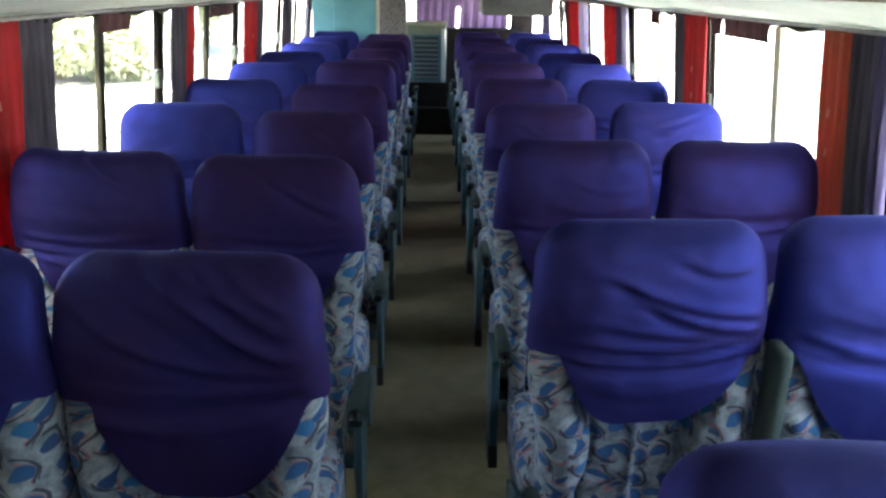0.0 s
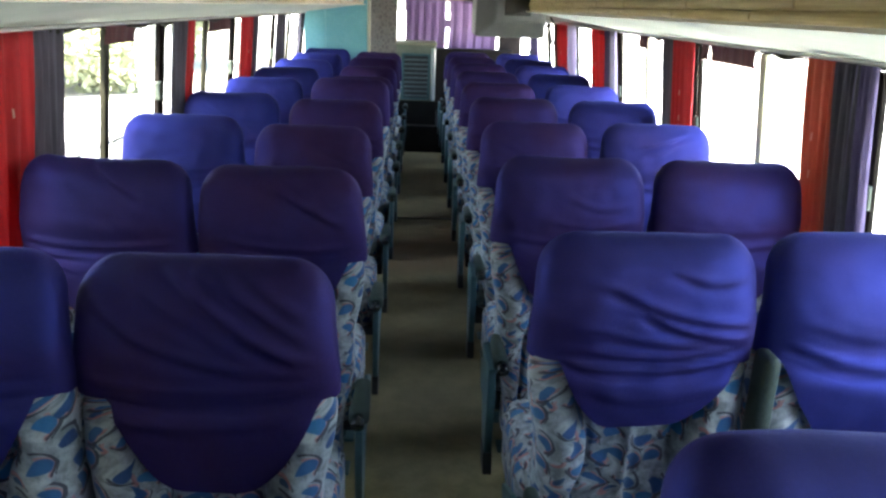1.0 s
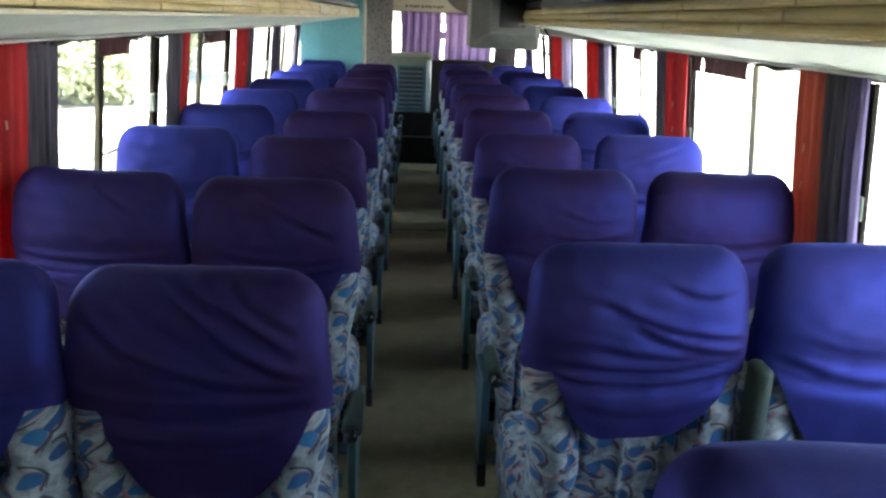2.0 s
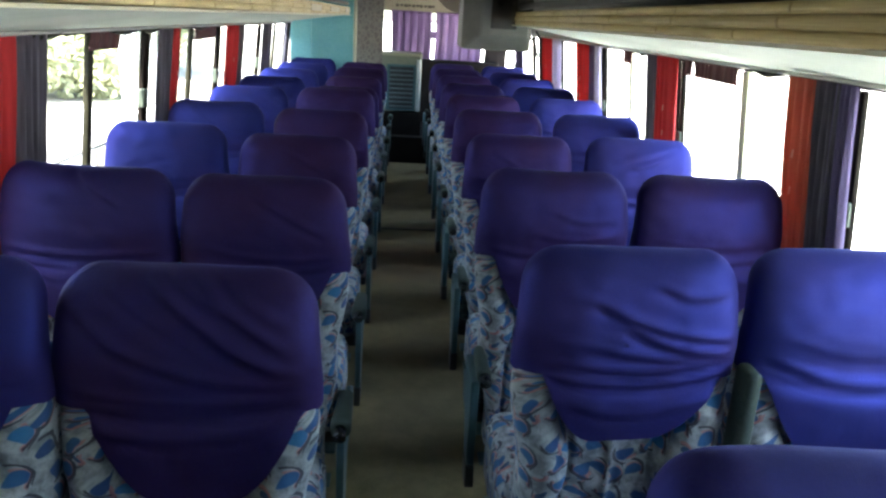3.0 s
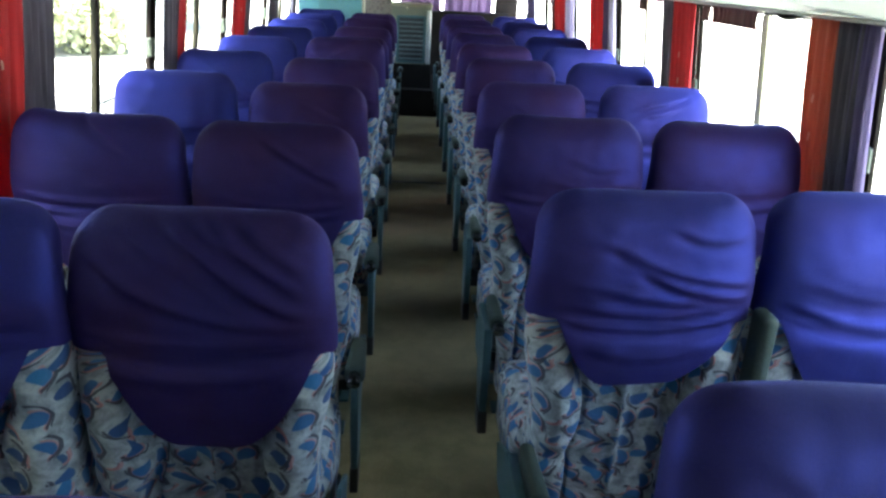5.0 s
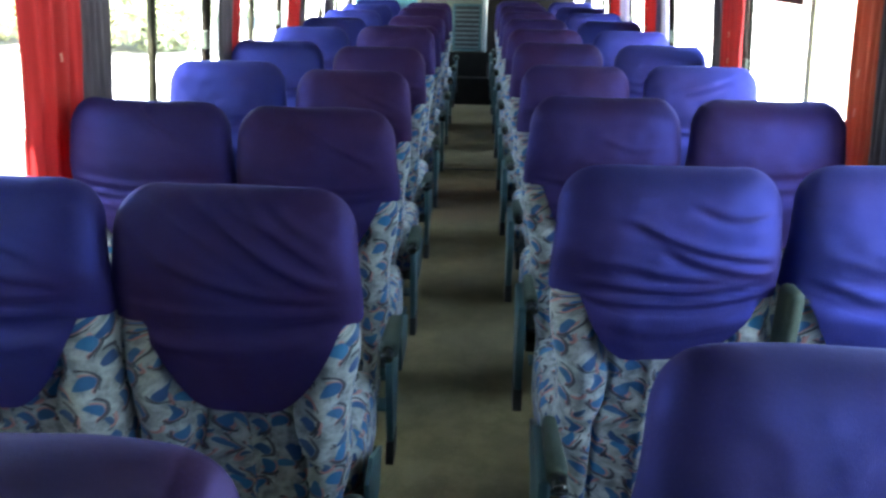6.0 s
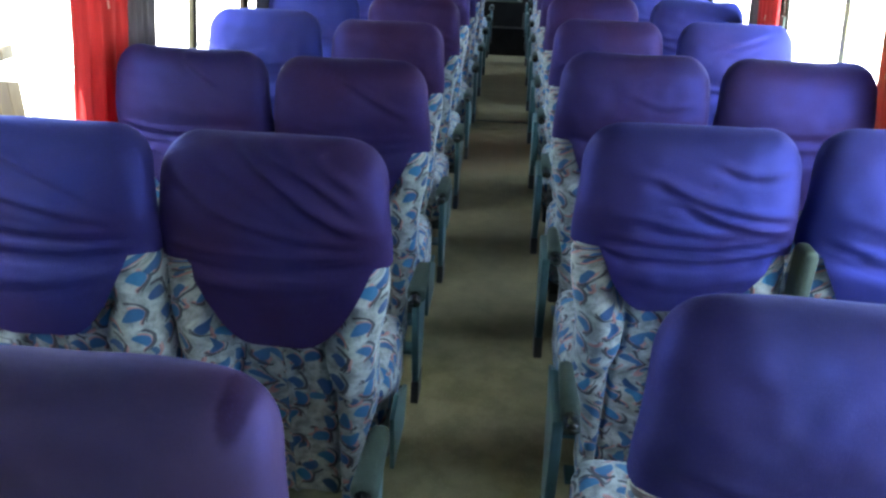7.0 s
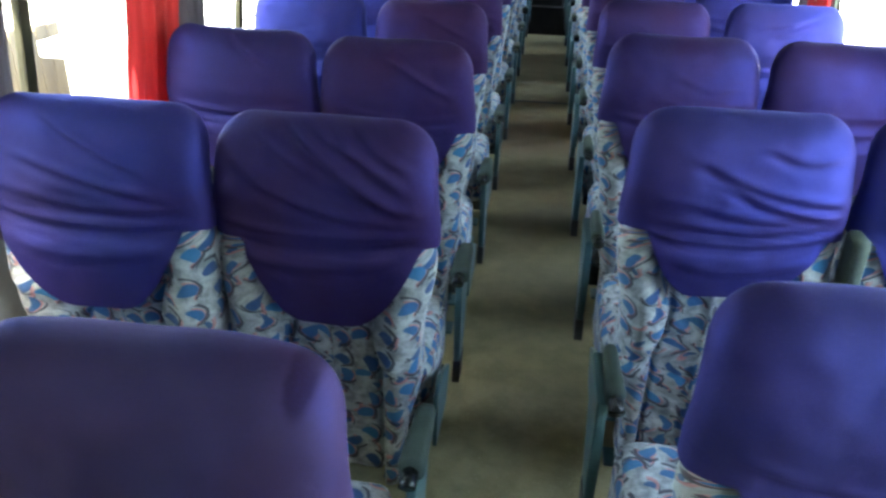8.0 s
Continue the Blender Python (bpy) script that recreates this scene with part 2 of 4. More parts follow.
M_GREY = curtain_cloth("grey_curtain_cloth", (0.070, 0.062, 0.085), (0.14, 0.126, 0.17), 0.28)
M_TAG = plain("faded_pink_tag_cloth", (0.42, 0.20, 0.17), (0.52, 0.28, 0.24), 0.8)
M_VIOLET = curtain_cloth("violet_grey_curtain_cloth", (0.085, 0.065, 0.15), (0.15, 0.12, 0.24), 0.28)
M_PURPLE = curtain_cloth("purple_curtain_cloth", (0.17, 0.10, 0.235), (0.27, 0.175, 0.335), 0.18)
M_MAROON = curtain_cloth("maroon_blind_cloth", (0.07, 0.022, 0.028), (0.11, 0.035, 0.04))
M_CANE = bamboo("varnished_bamboo_cane", (0.37, 0.295, 0.125), (0.54, 0.445, 0.215))
M_NODE = bamboo("dark_bamboo_joint", (0.20, 0.145, 0.065), (0.29, 0.215, 0.10))
M_JOINT = bamboo("bamboo_joint", (0.27, 0.205, 0.088), (0.38, 0.30, 0.135))
M_GLASS = glass_pane()
M_DAMASK = damask_panel()
M_TEAL = plain("teal_painted_metal", (0.035, 0.085, 0.095), (0.055, 0.12, 0.13), 0.4, 0.0, 20)
M_TEALWALL = plain("turquoise_partition_paint", (0.13, 0.40, 0.46), (0.18, 0.47, 0.52), 0.35, 0.0, 8)
M_LINING = plain("pale_rack_lining", (0.34, 0.42, 0.385), (0.42, 0.495, 0.455), 0.75, 0.0, 8)
M_CEIL = plain("grey_ceiling_lining", (0.14, 0.14, 0.12), (0.20, 0.195, 0.17), 0.7, 0.0, 8)
M_WALL = plain("grey_side_lining", (0.13, 0.135, 0.13), (0.18, 0.185, 0.175), 0.6, 0.0, 10)
M_FRAME = plain("olive_window_frame", (0.016, 0.016, 0.012), (0.032, 0.031, 0.023), 0.5, 0.0, 18)
M_BLACK = plain("black_rubber", (0.012, 0.012, 0.014), (0.03, 0.03, 0.032), 0.5, 0.0, 20)
M_DARK = plain("matt_dark_brown_plastic", (0.0060, 0.0050, 0.0045), (0.012, 0.010, 0.009), 0.9, 0.0, 20)
M_CABINET = plain("dull_olive_cream_paint", (0.115, 0.122, 0.092), (0.165, 0.168, 0.128), 0.5, 0.0, 12)
M_PAD = plain("dark_green_armrest_vinyl", (0.030, 0.042, 0.035), (0.050, 0.066, 0.056), 0.5, 0.0, 25)
M_ARM = plain("grey_green_plastic", (0.045, 0.060, 0.052), (0.072, 0.092, 0.080), 0.45, 0.0, 20)
for dull in (M_DARK, M_FRAME, M_ARM, M_PAD):
    dull.node_tree.nodes["Principled BSDF"].inputs["Specular IOR Level"].default_value = 0.1
M_KNOB = plain("glossy_black_plastic", (0.010, 0.011, 0.011), (0.018, 0.019, 0.018), 0.2, 0.0, 25, 0.03)
M_SILVER = plain("brushed_latch_metal", (0.45, 0.46, 0.45), (0.6, 0.6, 0.58), 0.35, 0.8, 30)
M_CREAM = plain("cream_painted_panel", (0.38, 0.36, 0.26), (0.48, 0.455, 0.34), 0.45, 0.0, 12)
M_HEADER = plain("aged_cream_lining", (0.22, 0.20, 0.135), (0.30, 0.275, 0.19), 0.6, 0.0, 5)
M_SHADE_LETTER = plain("shade_and_letter_brown", (0.050, 0.042, 0.030), (0.075, 0.062, 0.045), 0.7, 0.0, 10)
M_SLAT = plain("grey_teal_slat_paint", (0.085, 0.105, 0.110), (0.12, 0.145, 0.150), 0.4, 0.0, 18)
M_LILAC = curtain_cloth("pale_lilac_lining_cloth", (0.50, 0.45, 0.60), (0.66, 0.62, 0.74), 0.45)
M_TVGREY = plain("grey_plastic_casing", (0.062, 0.068, 0.065), (0.09, 0.097, 0.093), 0.5, 0.0, 18)
M_SCREEN = plain("dark_screen_glass", (0.012, 0.013, 0.013), (0.02, 0.02, 0.02), 0.15, 0.0, 5, 0.0)
M_CONCRETE = plain("pale_concrete_yard", (0.45, 0.45, 0.43), (0.56, 0.56, 0.54), 0.9, 0.0, 1.2)
M_LEAF = curtain_cloth("sunlit_leaves", (0.27, 0.30, 0.19), (0.54, 0.55, 0.38), 0.5)
M_BARK = plain("bark", (0.12, 0.09, 0.06), (0.2, 0.15, 0.1), 0.9, 0.0, 8)
M_VANWHITE = plain("white_vehicle_paint", (0.72, 0.72, 0.70), (0.8, 0.8, 0.78), 0.3, 0.0, 5, 0.02)
M_VANTAN = plain("tan_board_paint", (0.11, 0.085, 0.055), (0.16, 0.13, 0.09), 0.3, 0.0, 5, 0.02)
M_ZINC = plain("dull_zinc_sheet", (0.30, 0.31, 0.33), (0.40, 0.41, 0.43), 0.6, 0.0, 6)
M_PLASTER = plain("whitewashed_wall", (0.70, 0.69, 0.65), (0.80, 0.79, 0.75), 0.9, 0.0, 2)


# ---- mesh helpers ----
def part(name, bm, material, parent=None, label="", smooth=True):
    me = bpy.data.meshes.new(name)
    bmesh.ops.recalc_face_normals(bm, faces=bm.faces)
    bm.to_mesh(me)
    bm.free()
    for m in material if isinstance(material, (list, tuple)) else [material]:
        me.materials.append(m)
    for p in me.polygons:
        p.use_smooth = smooth
    ob = new(name, me)
    if parent:
        ob.parent = parent
    return tagged(ob, label)


def box_bm(x0, x1, y0, y1, z0, z1, bevel=0.0, seg=2, bm=None):
    own = bmesh.new()
    v = [own.verts.new((x, y, z)) for x in (x0, x1) for y in (y0, y1) for z in (z0, z1)]
    for f in ((0, 1, 3, 2), (4, 6, 7, 5), (0, 4, 5, 1), (2, 3, 7, 6), (0, 2, 6, 4), (1, 5, 7, 3)):
        own.faces.new([v[i] for i in f])
    if bevel:
        bmesh.ops.bevel(own, geom=own.edges[:], offset=bevel, segments=seg, affect="EDGES", profile=0.5)
    return own if bm is None else join_bm(bm, own)


def join_bm(bm, other):
    me = bpy.data.meshes.new("tmp")
    other.to_mesh(me)
    other.free()
    bm.from_mesh(me)
    bpy.data.meshes.remove(me)
    return bm


def prism_bm(points, axis, lo, hi, bevel=0.0, seg=2):
    """Extrude a polygon: points are the two other coordinates in order."""
    bm = bmesh.new()

    def place(p, d):
        return {"x": (d, p[0], p[1]), "y": (p[0], d, p[1]), "z": (p[0], p[1], d)}[axis]

    a = [bm.verts.new(place(p, lo)) for p in points]
    b = [bm.verts.new(place(p, hi)) for p in points]
    bm.faces.new(a)
    bm.faces.new(b[::-1])
    n = len(points)
    for i in range(n):
        bm.faces.new((a[i], b[i], b[(i + 1) % n], a[(i + 1) % n]))
    if bevel:
        bmesh.ops.bevel(bm, geom=bm.edges[:], offset=bevel, segments=seg, affect="EDGES", profile=0.5)
    return bm


def tube_bm(points, r, sides=10, bm=None):
    bm = bm or bmesh.new()
    pts = [Vector(p) for p in points]
    rings = []
    for i, p in enumerate(pts):
        d = (pts[min(i + 1, len(pts) - 1)] - pts[max(i - 1, 0)]).normalized()
        s = d.cross(Vector((0, 0, 1)) if abs(d.z) < 0.9 else Vector((1, 0, 0))).normalized()
        u = s.cross(d)
        rings.append([bm.verts.new(p + r * (math.cos(a) * s + math.sin(a) * u)) for a in (2 * math.pi * k / sides for k in range(sides))])
    for a, b in zip(rings, rings[1:]):
        for k in range(sides):
            bm.faces.new((a[k], a[(k + 1) % sides], b[(k + 1) % sides], b[k]))
    bm.faces.new(rings[0][::-1])
    bm.faces.new(rings[-1])
    return bm


def ring_grid(rows, uvs, close_top=False):
    """A skin over rings of equal length, with UVs in metres."""
    bm = bmesh.new()
    uvl = bm.loops.layers.uv.new("UVMap")
    vs = [[bm.verts.new(p) for p in r] for r in rows]
    n = len(rows[0])
    for i in range(len(rows) - 1):
        for k in range(n):
            k2 = (k + 1) % n
            f = bm.faces.new((vs[i][k], vs[i][k2], vs[i + 1][k2], vs[i + 1][k]))
            quad = ((i, k, 0), (i, k2, k == n - 1), (i + 1, k2, k == n - 1), (i + 1, k, 0))
            for lp, (a, b, wrap) in zip(f.loops, quad):
                u, v = uvs[a][b]
                lp[uvl].uv = (u + (uvs[a][n - 1][0] + 0.02 if wrap else 0), v)
    return bm


def smooth01(a, b, t):
    t = min(1, max(0, (t - a) / (b - a)))
    return t * t * (3 - 2 * t)


# ---- the seat's form: local origin under the upper back's rear face, x across, +y to the front ----
SEAT_W, SEAT_TOP, HEM = 0.495, 1.168, 0.903


def seat_section(z, grow=0.0):
    """Half width, rear y and front y of the backrest at a height."""
    a = SEAT_W / 2 - 0.006 * smooth01(0.80, 0.60, z) - 0.042 * smooth01(0.52, 0.30, z) - 0.008 * smooth01(0.92, 1.12, z)
    yr = 0.05 * smooth01(0.90, 0.25, z) - 0.010 * smooth01(0.92, 1.0, z) + 0.030 * smooth01(0.99, 1.17, z)
    yf = yr + 0.135 + 0.02 * smooth01(0.9, 0.6, z)
    g = max(0.0, grow)
    a, yr, yf = a + grow, yr - grow, yf + grow
    top, rx, ry = SEAT_TOP + g, 0.085 + g, 0.0675 + g
    if z > top - rx:
        d = z - (top - rx)
        a -= rx - math.sqrt(max(0, rx * rx - d * d))
    if z > top - ry:
        d = min(ry, z - (top - ry))
        m, h = (yr + yf) / 2, (yf - yr) / 2
        h *= math.sqrt(max(0, 1 - (d / ry) ** 2))
        yr, yf = m - h, m + h
    return a, yr, yf


def ring(n, a, yr, yf, p=0.34):
    """n points at even steps round a squared oval, from the middle of the rear face anticlockwise."""
    dense, steps = [], 720
    for k in range(steps + 1):
        th = -math.pi / 2 + 2 * math.pi * k / steps
        c, s = math.cos(th), math.sin(th)
        dense.append((a * math.copysign(abs(c) ** p, c), (yr + yf) / 2 + (yf - yr) / 2 * math.copysign(abs(s) ** (p * 1.3), s)))
    d = np.array(dense)
    arc = np.concatenate(([0], np.cumsum(np.hypot(*np.diff(d, axis=0).T))))
    want = np.arange(n) / n * arc[-1]
    return list(zip(np.interp(want, arc, d[:, 0]), np.interp(want, arc, d[:, 1])))


def backrest_bm(aisle):
    """aisle: the side (-1, 0 or 1) on which the lower back narrows beside the aisle."""
    n, zs = 144, [0.18 + 0.02 * k for k in range(37)] + [0.93, 0.96, 1.0, 1.05]
    rows, uvs = [], []
    for z in zs:
        a, yr, yf = seat_section(z, -0.022 * smooth01(0.872, 0.915, z))
        row, uv, u = [], [], 0
        for x, y in ring(n, a, yr, yf, 0.34 + 0.2 * smooth01(0.78, 0.90, z)):
            if y < (yr + yf) / 2:  # sunken rear panel between the side bolsters, with a seam
                waist = math.exp(-((z - 0.775) / 0.022) ** 2) + math.exp(-((z - 0.545) / 0.022) ** 2)
                edge = 0.142 - 0.030 * math.sin(math.pi * min(1, max(0, (z - 0.55) / 0.225))) * (z < 0.775) + 0.006 * waist
                inset = smooth01(edge + 0.013, edge - 0.013, abs(x)) * smooth01(0.93, 0.86, z)
                lobe = math.exp(-((abs(x) - 0.190) / 0.042) ** 2)
                y += 0.052 * inset - 0.012 * math.exp(-(x / 0.010) ** 2) * inset
                y += 0.024 * math.exp(-((abs(x) - edge + 0.010) / 0.009) ** 2) * smooth01(0.92, 0.84, z)
                y -= (0.026 - 0.020 * min(1, waist)) * lobe * smooth01(0.855, 0.765, z)
                y += (0.004 * math.sin(z * 75 + x * 34) + 0.005 * noise.noise(Vector((x * 14, z * 14, 3.3))) + 0.004 * noise.noise(Vector((x * 30, z * 34, 1.3)))) * smooth01(0.885, 0.80, z)
            if x * aisle > 0:
                x -= aisle * 0.028 * smooth01(0.86, 0.62, z) * smooth01(0.05, 0.20, abs(x))
            if row:
                u += math.hypot(x - row[-1][0], y - row[-1][1])
            row.append((x, y, z))
            uv.append((u, z))
        rows.append(row)
        uvs.append(uv)
    bm = ring_grid(rows, uvs)
    bm.verts.ensure_lookup_table()
    bm.faces.new([bm.verts[k] for k in range(n)][::-1])
    return bm


def hem_height(x, rear, skew, flap, wide=(0.182, 0.182)):
    """Lower edge of the cover: straight at the sides, a rounded flap at the rear."""
    if not rear:
        return HEM - 0.004
    ax = abs(x + 0.012 * skew)
    wide = wide[x > 0]
    slope = min(1.0, max(0.0, (wide + 0.008 * skew - ax) / (wide - 0.047)))
    drop = 1 - (1 - slope) ** 2.1
    return HEM - flap * drop + 0.010 * skew * x / 0.1 * drop


RINGS = {}
# per seat: narrowing to the top at the two sides, lowering of the two upper corners
SHAPES = {
    (-1, 1, 0): (-0.008, 0.004, -0.002, 0.0), (-1, 1, 1): (-0.004, 0.0, -0.008, -0.004), (-1, 2, 0): (-0.006, 0.012, -0.004, 0.0),
    (-1, 2, 1): (-0.008, -0.004, -0.016, -0.004), (1, 1, 0): (0.004, -0.008, -0.004, -0.008), (1, 2, 0): (0.008, -0.006, -0.006, -0.002),
    (1, 2, 1): (0.0, -0.006, -0.006, -0.002), (1, 1, 1): (0.0, -0.006, -0.004, -0.008),
}
# per seat: where the hem begins to fall, on the two sides
HEMS = {(-1, 1, 0): (0.186, 0.218), (1, 1, 0): (0.172, 0.210), (-1, 1, 1): (0.225, 0.205), (1, 1, 1): (0.222, 0.215)}


def cover_bm(seed, folds=None, flap=None, wide=(0.182, 0.182), shape=(-0.003, -0.003, -0.003, -0.003)):
    rng = random.Random(seed)
    flap = flap or rng.uniform(0.18, 0.215)
    skew = rng.uniform(-1, 1)
    if folds is None:
        folds = []
        lean = rng.choice((-1, 1))
        for i in range(rng.randint(1, 3)):  # slanting drag lines
            x0, z0 = rng.uniform(-0.16, 0.16), rng.uniform(0.99, 1.14)
            ln = rng.uniform(0.12, 0.30)
            folds.append((x0, z0, x0 + lean * ln, z0 - ln * rng.uniform(0.15, 0.6), rng.uniform(0.0012, 0.0035)))
        for i in range(4):  # sagging lines where the cloth is pulled in above the flap
            z0 = 0.875 + 0.030 * i + rng.uniform(-0.008, 0.008)
            u0, u1 = rng.uniform(-0.26, -0.10), rng.uniform(0.10, 0.26)
            folds.append((u0, z0 + 0.03 * abs(u0) / 0.2, u1, z0 + 0.03 * abs(u1) / 0.2, rng.uniform(0.002, 0.007)))
    n, m1, m2 = 108, 36, 14
    m = m1 + m2
    rows, uvs = [[] for i in range(m)], [[] for i in range(m)]
    base = ring(n, *seat_section(HEM, 0.007), 0.58)
    for i in range(m):
        crown = SEAT_TOP + 0.0064
        for k in range(n):
            xk, yk = base[k]
            rear = yk < 0.03
            low = hem_height(xk, rear, skew, flap, wide)
            if i < m1:
                z = crown - (crown - HEM - 0.004) * (i / (m1 - 1)) ** 1.3
            else:
                z = HEM + 0.004 - (HEM + 0.004 - low) * (i - m1 + 1) / m2
            key = round(z, 4)
            if key not in RINGS:
                RINGS[key] = ring(n, *seat_section(z, 0.007), 0.58)
            x, y = RINGS[key][k]
            if z < HEM:
                x = xk
            zz = z
            if rear:
                sag = 0.0
                for x0, z0, x1, z1, amp in folds:
                    dx, dz = x1 - x0, z1 - z0
                    t = ((x - x0) * dx + (z - z0) * dz) / (dx * dx + dz * dz)
                    if -0.25 < t < 1.25:
                        tt = min(1, max(0, t))
                        bow = (0.018 if abs(dz) < 0.25 * abs(dx) else 0.005) * math.sin(math.pi * tt)
                        d = (-(x - x0) * dz + (z - z0) * dx) / math.hypot(dx, dz) + bow
                        share = smooth01(-0.25, 0.25, t) * smooth01(1.25, 0.75, t)
                        sag += 1.3 * amp * share * (math.exp(-(d / 0.010) ** 2) - 0.9 * math.exp(-((d + 0.017) / 0.011) ** 2))
                edge = smooth01(0.13, 0.19, abs(x))
                sag *= smooth01(0.245, 0.18, abs(x)) * (1 - edge + edge * smooth01(HEM - 0.01, HEM + 0.03, z))
                y -= 0.015 * math.tanh(sag / 0.015) if sag > 0 else 0.009 * math.tanh(sag / 0.009)
                y -= 0.021 * smooth01(HEM + 0.01, 0.85, z) * smooth01(0.252, 0.215, abs(x))
                y += 0.0035 * noise.noise(Vector((x * 6, z * 8, seed * 1.7))) + 0.003 * noise.noise(Vector((x * 20, z * 26, seed)))
            zz += 0.004 * noise.noise(Vector((x * 7, y * 7, seed * 3.1))) * (1 if z > 1.1 else 0.4)
            zz -= shape[2 + (x > 0)] * smooth01(0.09, 0.225, abs(x)) ** 1.5 * smooth01(1.0, 1.16, z)
            x -= math.copysign(shape[x > 0] * smooth01(HEM, SEAT_TOP, z) * min(1.0, abs(x) / 0.2), x)
            rows[i].append((x, y, zz))
            uvs[i].append((k * 1.25 / n, z))
    bm = ring_grid(rows, uvs)
    bm.verts.ensure_lookup_table()
    h = n // 2
    for k in range(-(n // 4), n // 4):
        ids = [k % n, (k + 1) % n, (h - k - 1) % n, (h - k) % n]
        ids = list(dict.fromkeys(ids))
        if len(ids) > 2:
            bm.faces.new([bm.verts[q] for q in ids])
    return bm


def cushion_bm():
    bm = box_bm(-0.23, 0.23, 0.17, 0.555, 0.225, 0.462, 0.06, 5)
    for v in bm.verts:
        v.co.z += 0.015 * smooth01(0.3, 0.54, v.co.y) + 0.010 * (v.co.x / 0.23) ** 2 * (v.co.z > 0.3) - 0.012 * (1 - (v.co.x / 0.22) ** 2) * (v.co.z > 0.4) + 0.006 * math.sin(v.co.y * 40 + v.co.x * 15)
    uvl = bm.loops.layers.uv.new("UVMap")
    for f in bm.faces:
        f.normal_update()
        nx, ny, nz = (abs(c) for c in f.normal)
        for lp in f.loops:
            x, y, z = lp.vert.co
            lp[uvl].uv = (x + 2, y) if nz >= max(nx, ny) else ((y + 3, z) if nx >= ny else (x + 4, z))
    return bm


SEAT_MESHES = {}


def shared(name, mesh, parent, x, label=""):
    ob = new(name, mesh)
    ob.parent = parent
    ob.location = (x, 0, 0)
    return tagged(ob, label)


def double_seat(side, y, row, offsets):
    """Two reclining seats on one frame. side: -1 left of the aisle, 1 right of it."""
    root = new("double_seat")
    root.location = (0, y, 0)
    inner = 0.192 if side < 0 else 0.221
    wide = 0.506 if side < 0 else SEAT_W
    for j, gap in enumerate((0.0, 0.012 if side < 0 else 0.035)):
        cx = side * (inner + wide * (j + 0.5) + gap)
        aisle = 0 if j else -side
        if aisle not in SEAT_MESHES:
            pattern = part("backrest", backrest_bm(aisle), M_FABRIC)
            SEAT_MESHES[aisle] = pattern.data
            bpy.data.objects.remove(pattern)
        if "cushion" not in SEAT_MESHES:
            pattern = part("cushion", cushion_bm(), M_FABRIC)
            SEAT_MESHES["cushion"] = pattern.data
            bpy.data.objects.remove(pattern)
        back = shared("backrest", SEAT_MESHES[aisle], root, cx, "printed fabric back with sunken rear panel")
        cush = shared("cushion", SEAT_MESHES["cushion"], root, cx, "printed fabric seat cushion")
        seed = row * 4 + j + (100 if side > 0 else 0)
        spot = (side, row, j)
        flap = {(-1, 1, 0): 0.197, (1, 1, 0): 0.143}.get(spot)
        cov = part("headrest_cover", cover_bm(seed, FOLDS.get(spot), flap, HEMS.get(spot, (0.182, 0.205)), SHAPES.get(spot, (-0.003, -0.003, -0.003, -0.003))), M_STAINED_LIT if spot == (-1, 0, 0) else M_LIT_COVER if row == 0 else M_COVER, back, "wrinkled blue cloth headrest cover with rounded flap")
        # per-seat colour paints in light: blue by the windows, dim purple along the aisle
        lit_tone = (1.1 if side < 0 and row > 2 else 0.9) if j else ((0.3 if row < 3 else 0.08) if side < 0 else (0.5 if row < 3 else 0.28 if row == 3 else 0.12))
        lit_tone = {(-1, 0, 0): 0.3, (1, 0, 0): 0.8, (1, 1, 0): 0.62, (-1, 1, 0): 0.36, (-1, 1, 1): 0.7, (-1, 2, 1): 0.5, (1, 2, 1): 0.38, (1, 2, 0): 0.45, (-1, 3, 1): 1.0}.get(spot, lit_tone)
        cov.color = (min(1.0, max(0.0, lit_tone + random.Random(seed).uniform(-0.1, 0.1))), 0, 0, 1)
        if j == 0:
            cush.location = (cx - 0.008, 0, 0) if side < 0 else (cx + 0.004, 0.03, 0.024)
            cush.scale.x = 1.0 if side < 0 else 1.03
        dy, dz, sx, dx = offsets.get((side, row, j), (0, -0.02 if side < 0 and j == 0 else 0, 0.955 if row > 2 else 1.0, -0.012 * (row > 2)))
        back.scale = (sx, 1, 1)
        back.location = (cx + dx, dy, dz)
    # aisle side plate, armrest and knob; those right of the aisle sit a little higher and further on
    ay, az = (0.06, 0.035) if side > 0 else (-0.015, -0.012)
    lo, hi = (0.184, 0.208) if side > 0 else (-0.194, -0.174)
    outline = [(0.49, 0.27), (0.58, 0.27), (0.62, 0.38), (0.70, 0.553), (0.48, 0.560), (0.475, 0.44)]
    plate = part("side_plate", prism_bm([(u + ay, v + az) for u, v in outline], "x", lo, hi, 0.006), M_TEAL, root, "teal painted metal armrest support", False)
    outline = [(0.47, 0.205), (0.56, 0.205), (0.578, 0.272), (0.488, 0.272)]
    part("skirt", prism_bm([(u + ay, v + az) for u, v in outline], "x", lo - 0.002, hi + 0.002, 0.004), M_BLACK, plate, "black rubber lower end", False)
    part("hinge_plate", prism_bm([(0.10, 0.24), (0.30, 0.24), (0.36, 0.33), (0.18, 0.42), (0.10, 0.40)], "x", side * inner + min(0, side * 0.012), side * inner + max(0, side * 0.012), 0.003), M_TEAL, root, "teal metal hinge plate", False)
    xp, half = (-0.184, 0.028) if side < 0 else (0.221, 0.022)
    pad = box_bm(-half, half, 0.472, 0.69, 0.552, 0.604, 0.018, 4)
    for v in pad.verts:
        v.co.x = xp + v.co.x * (1 - 0.25 * smooth01(0.56, 0.69, v.co.y))
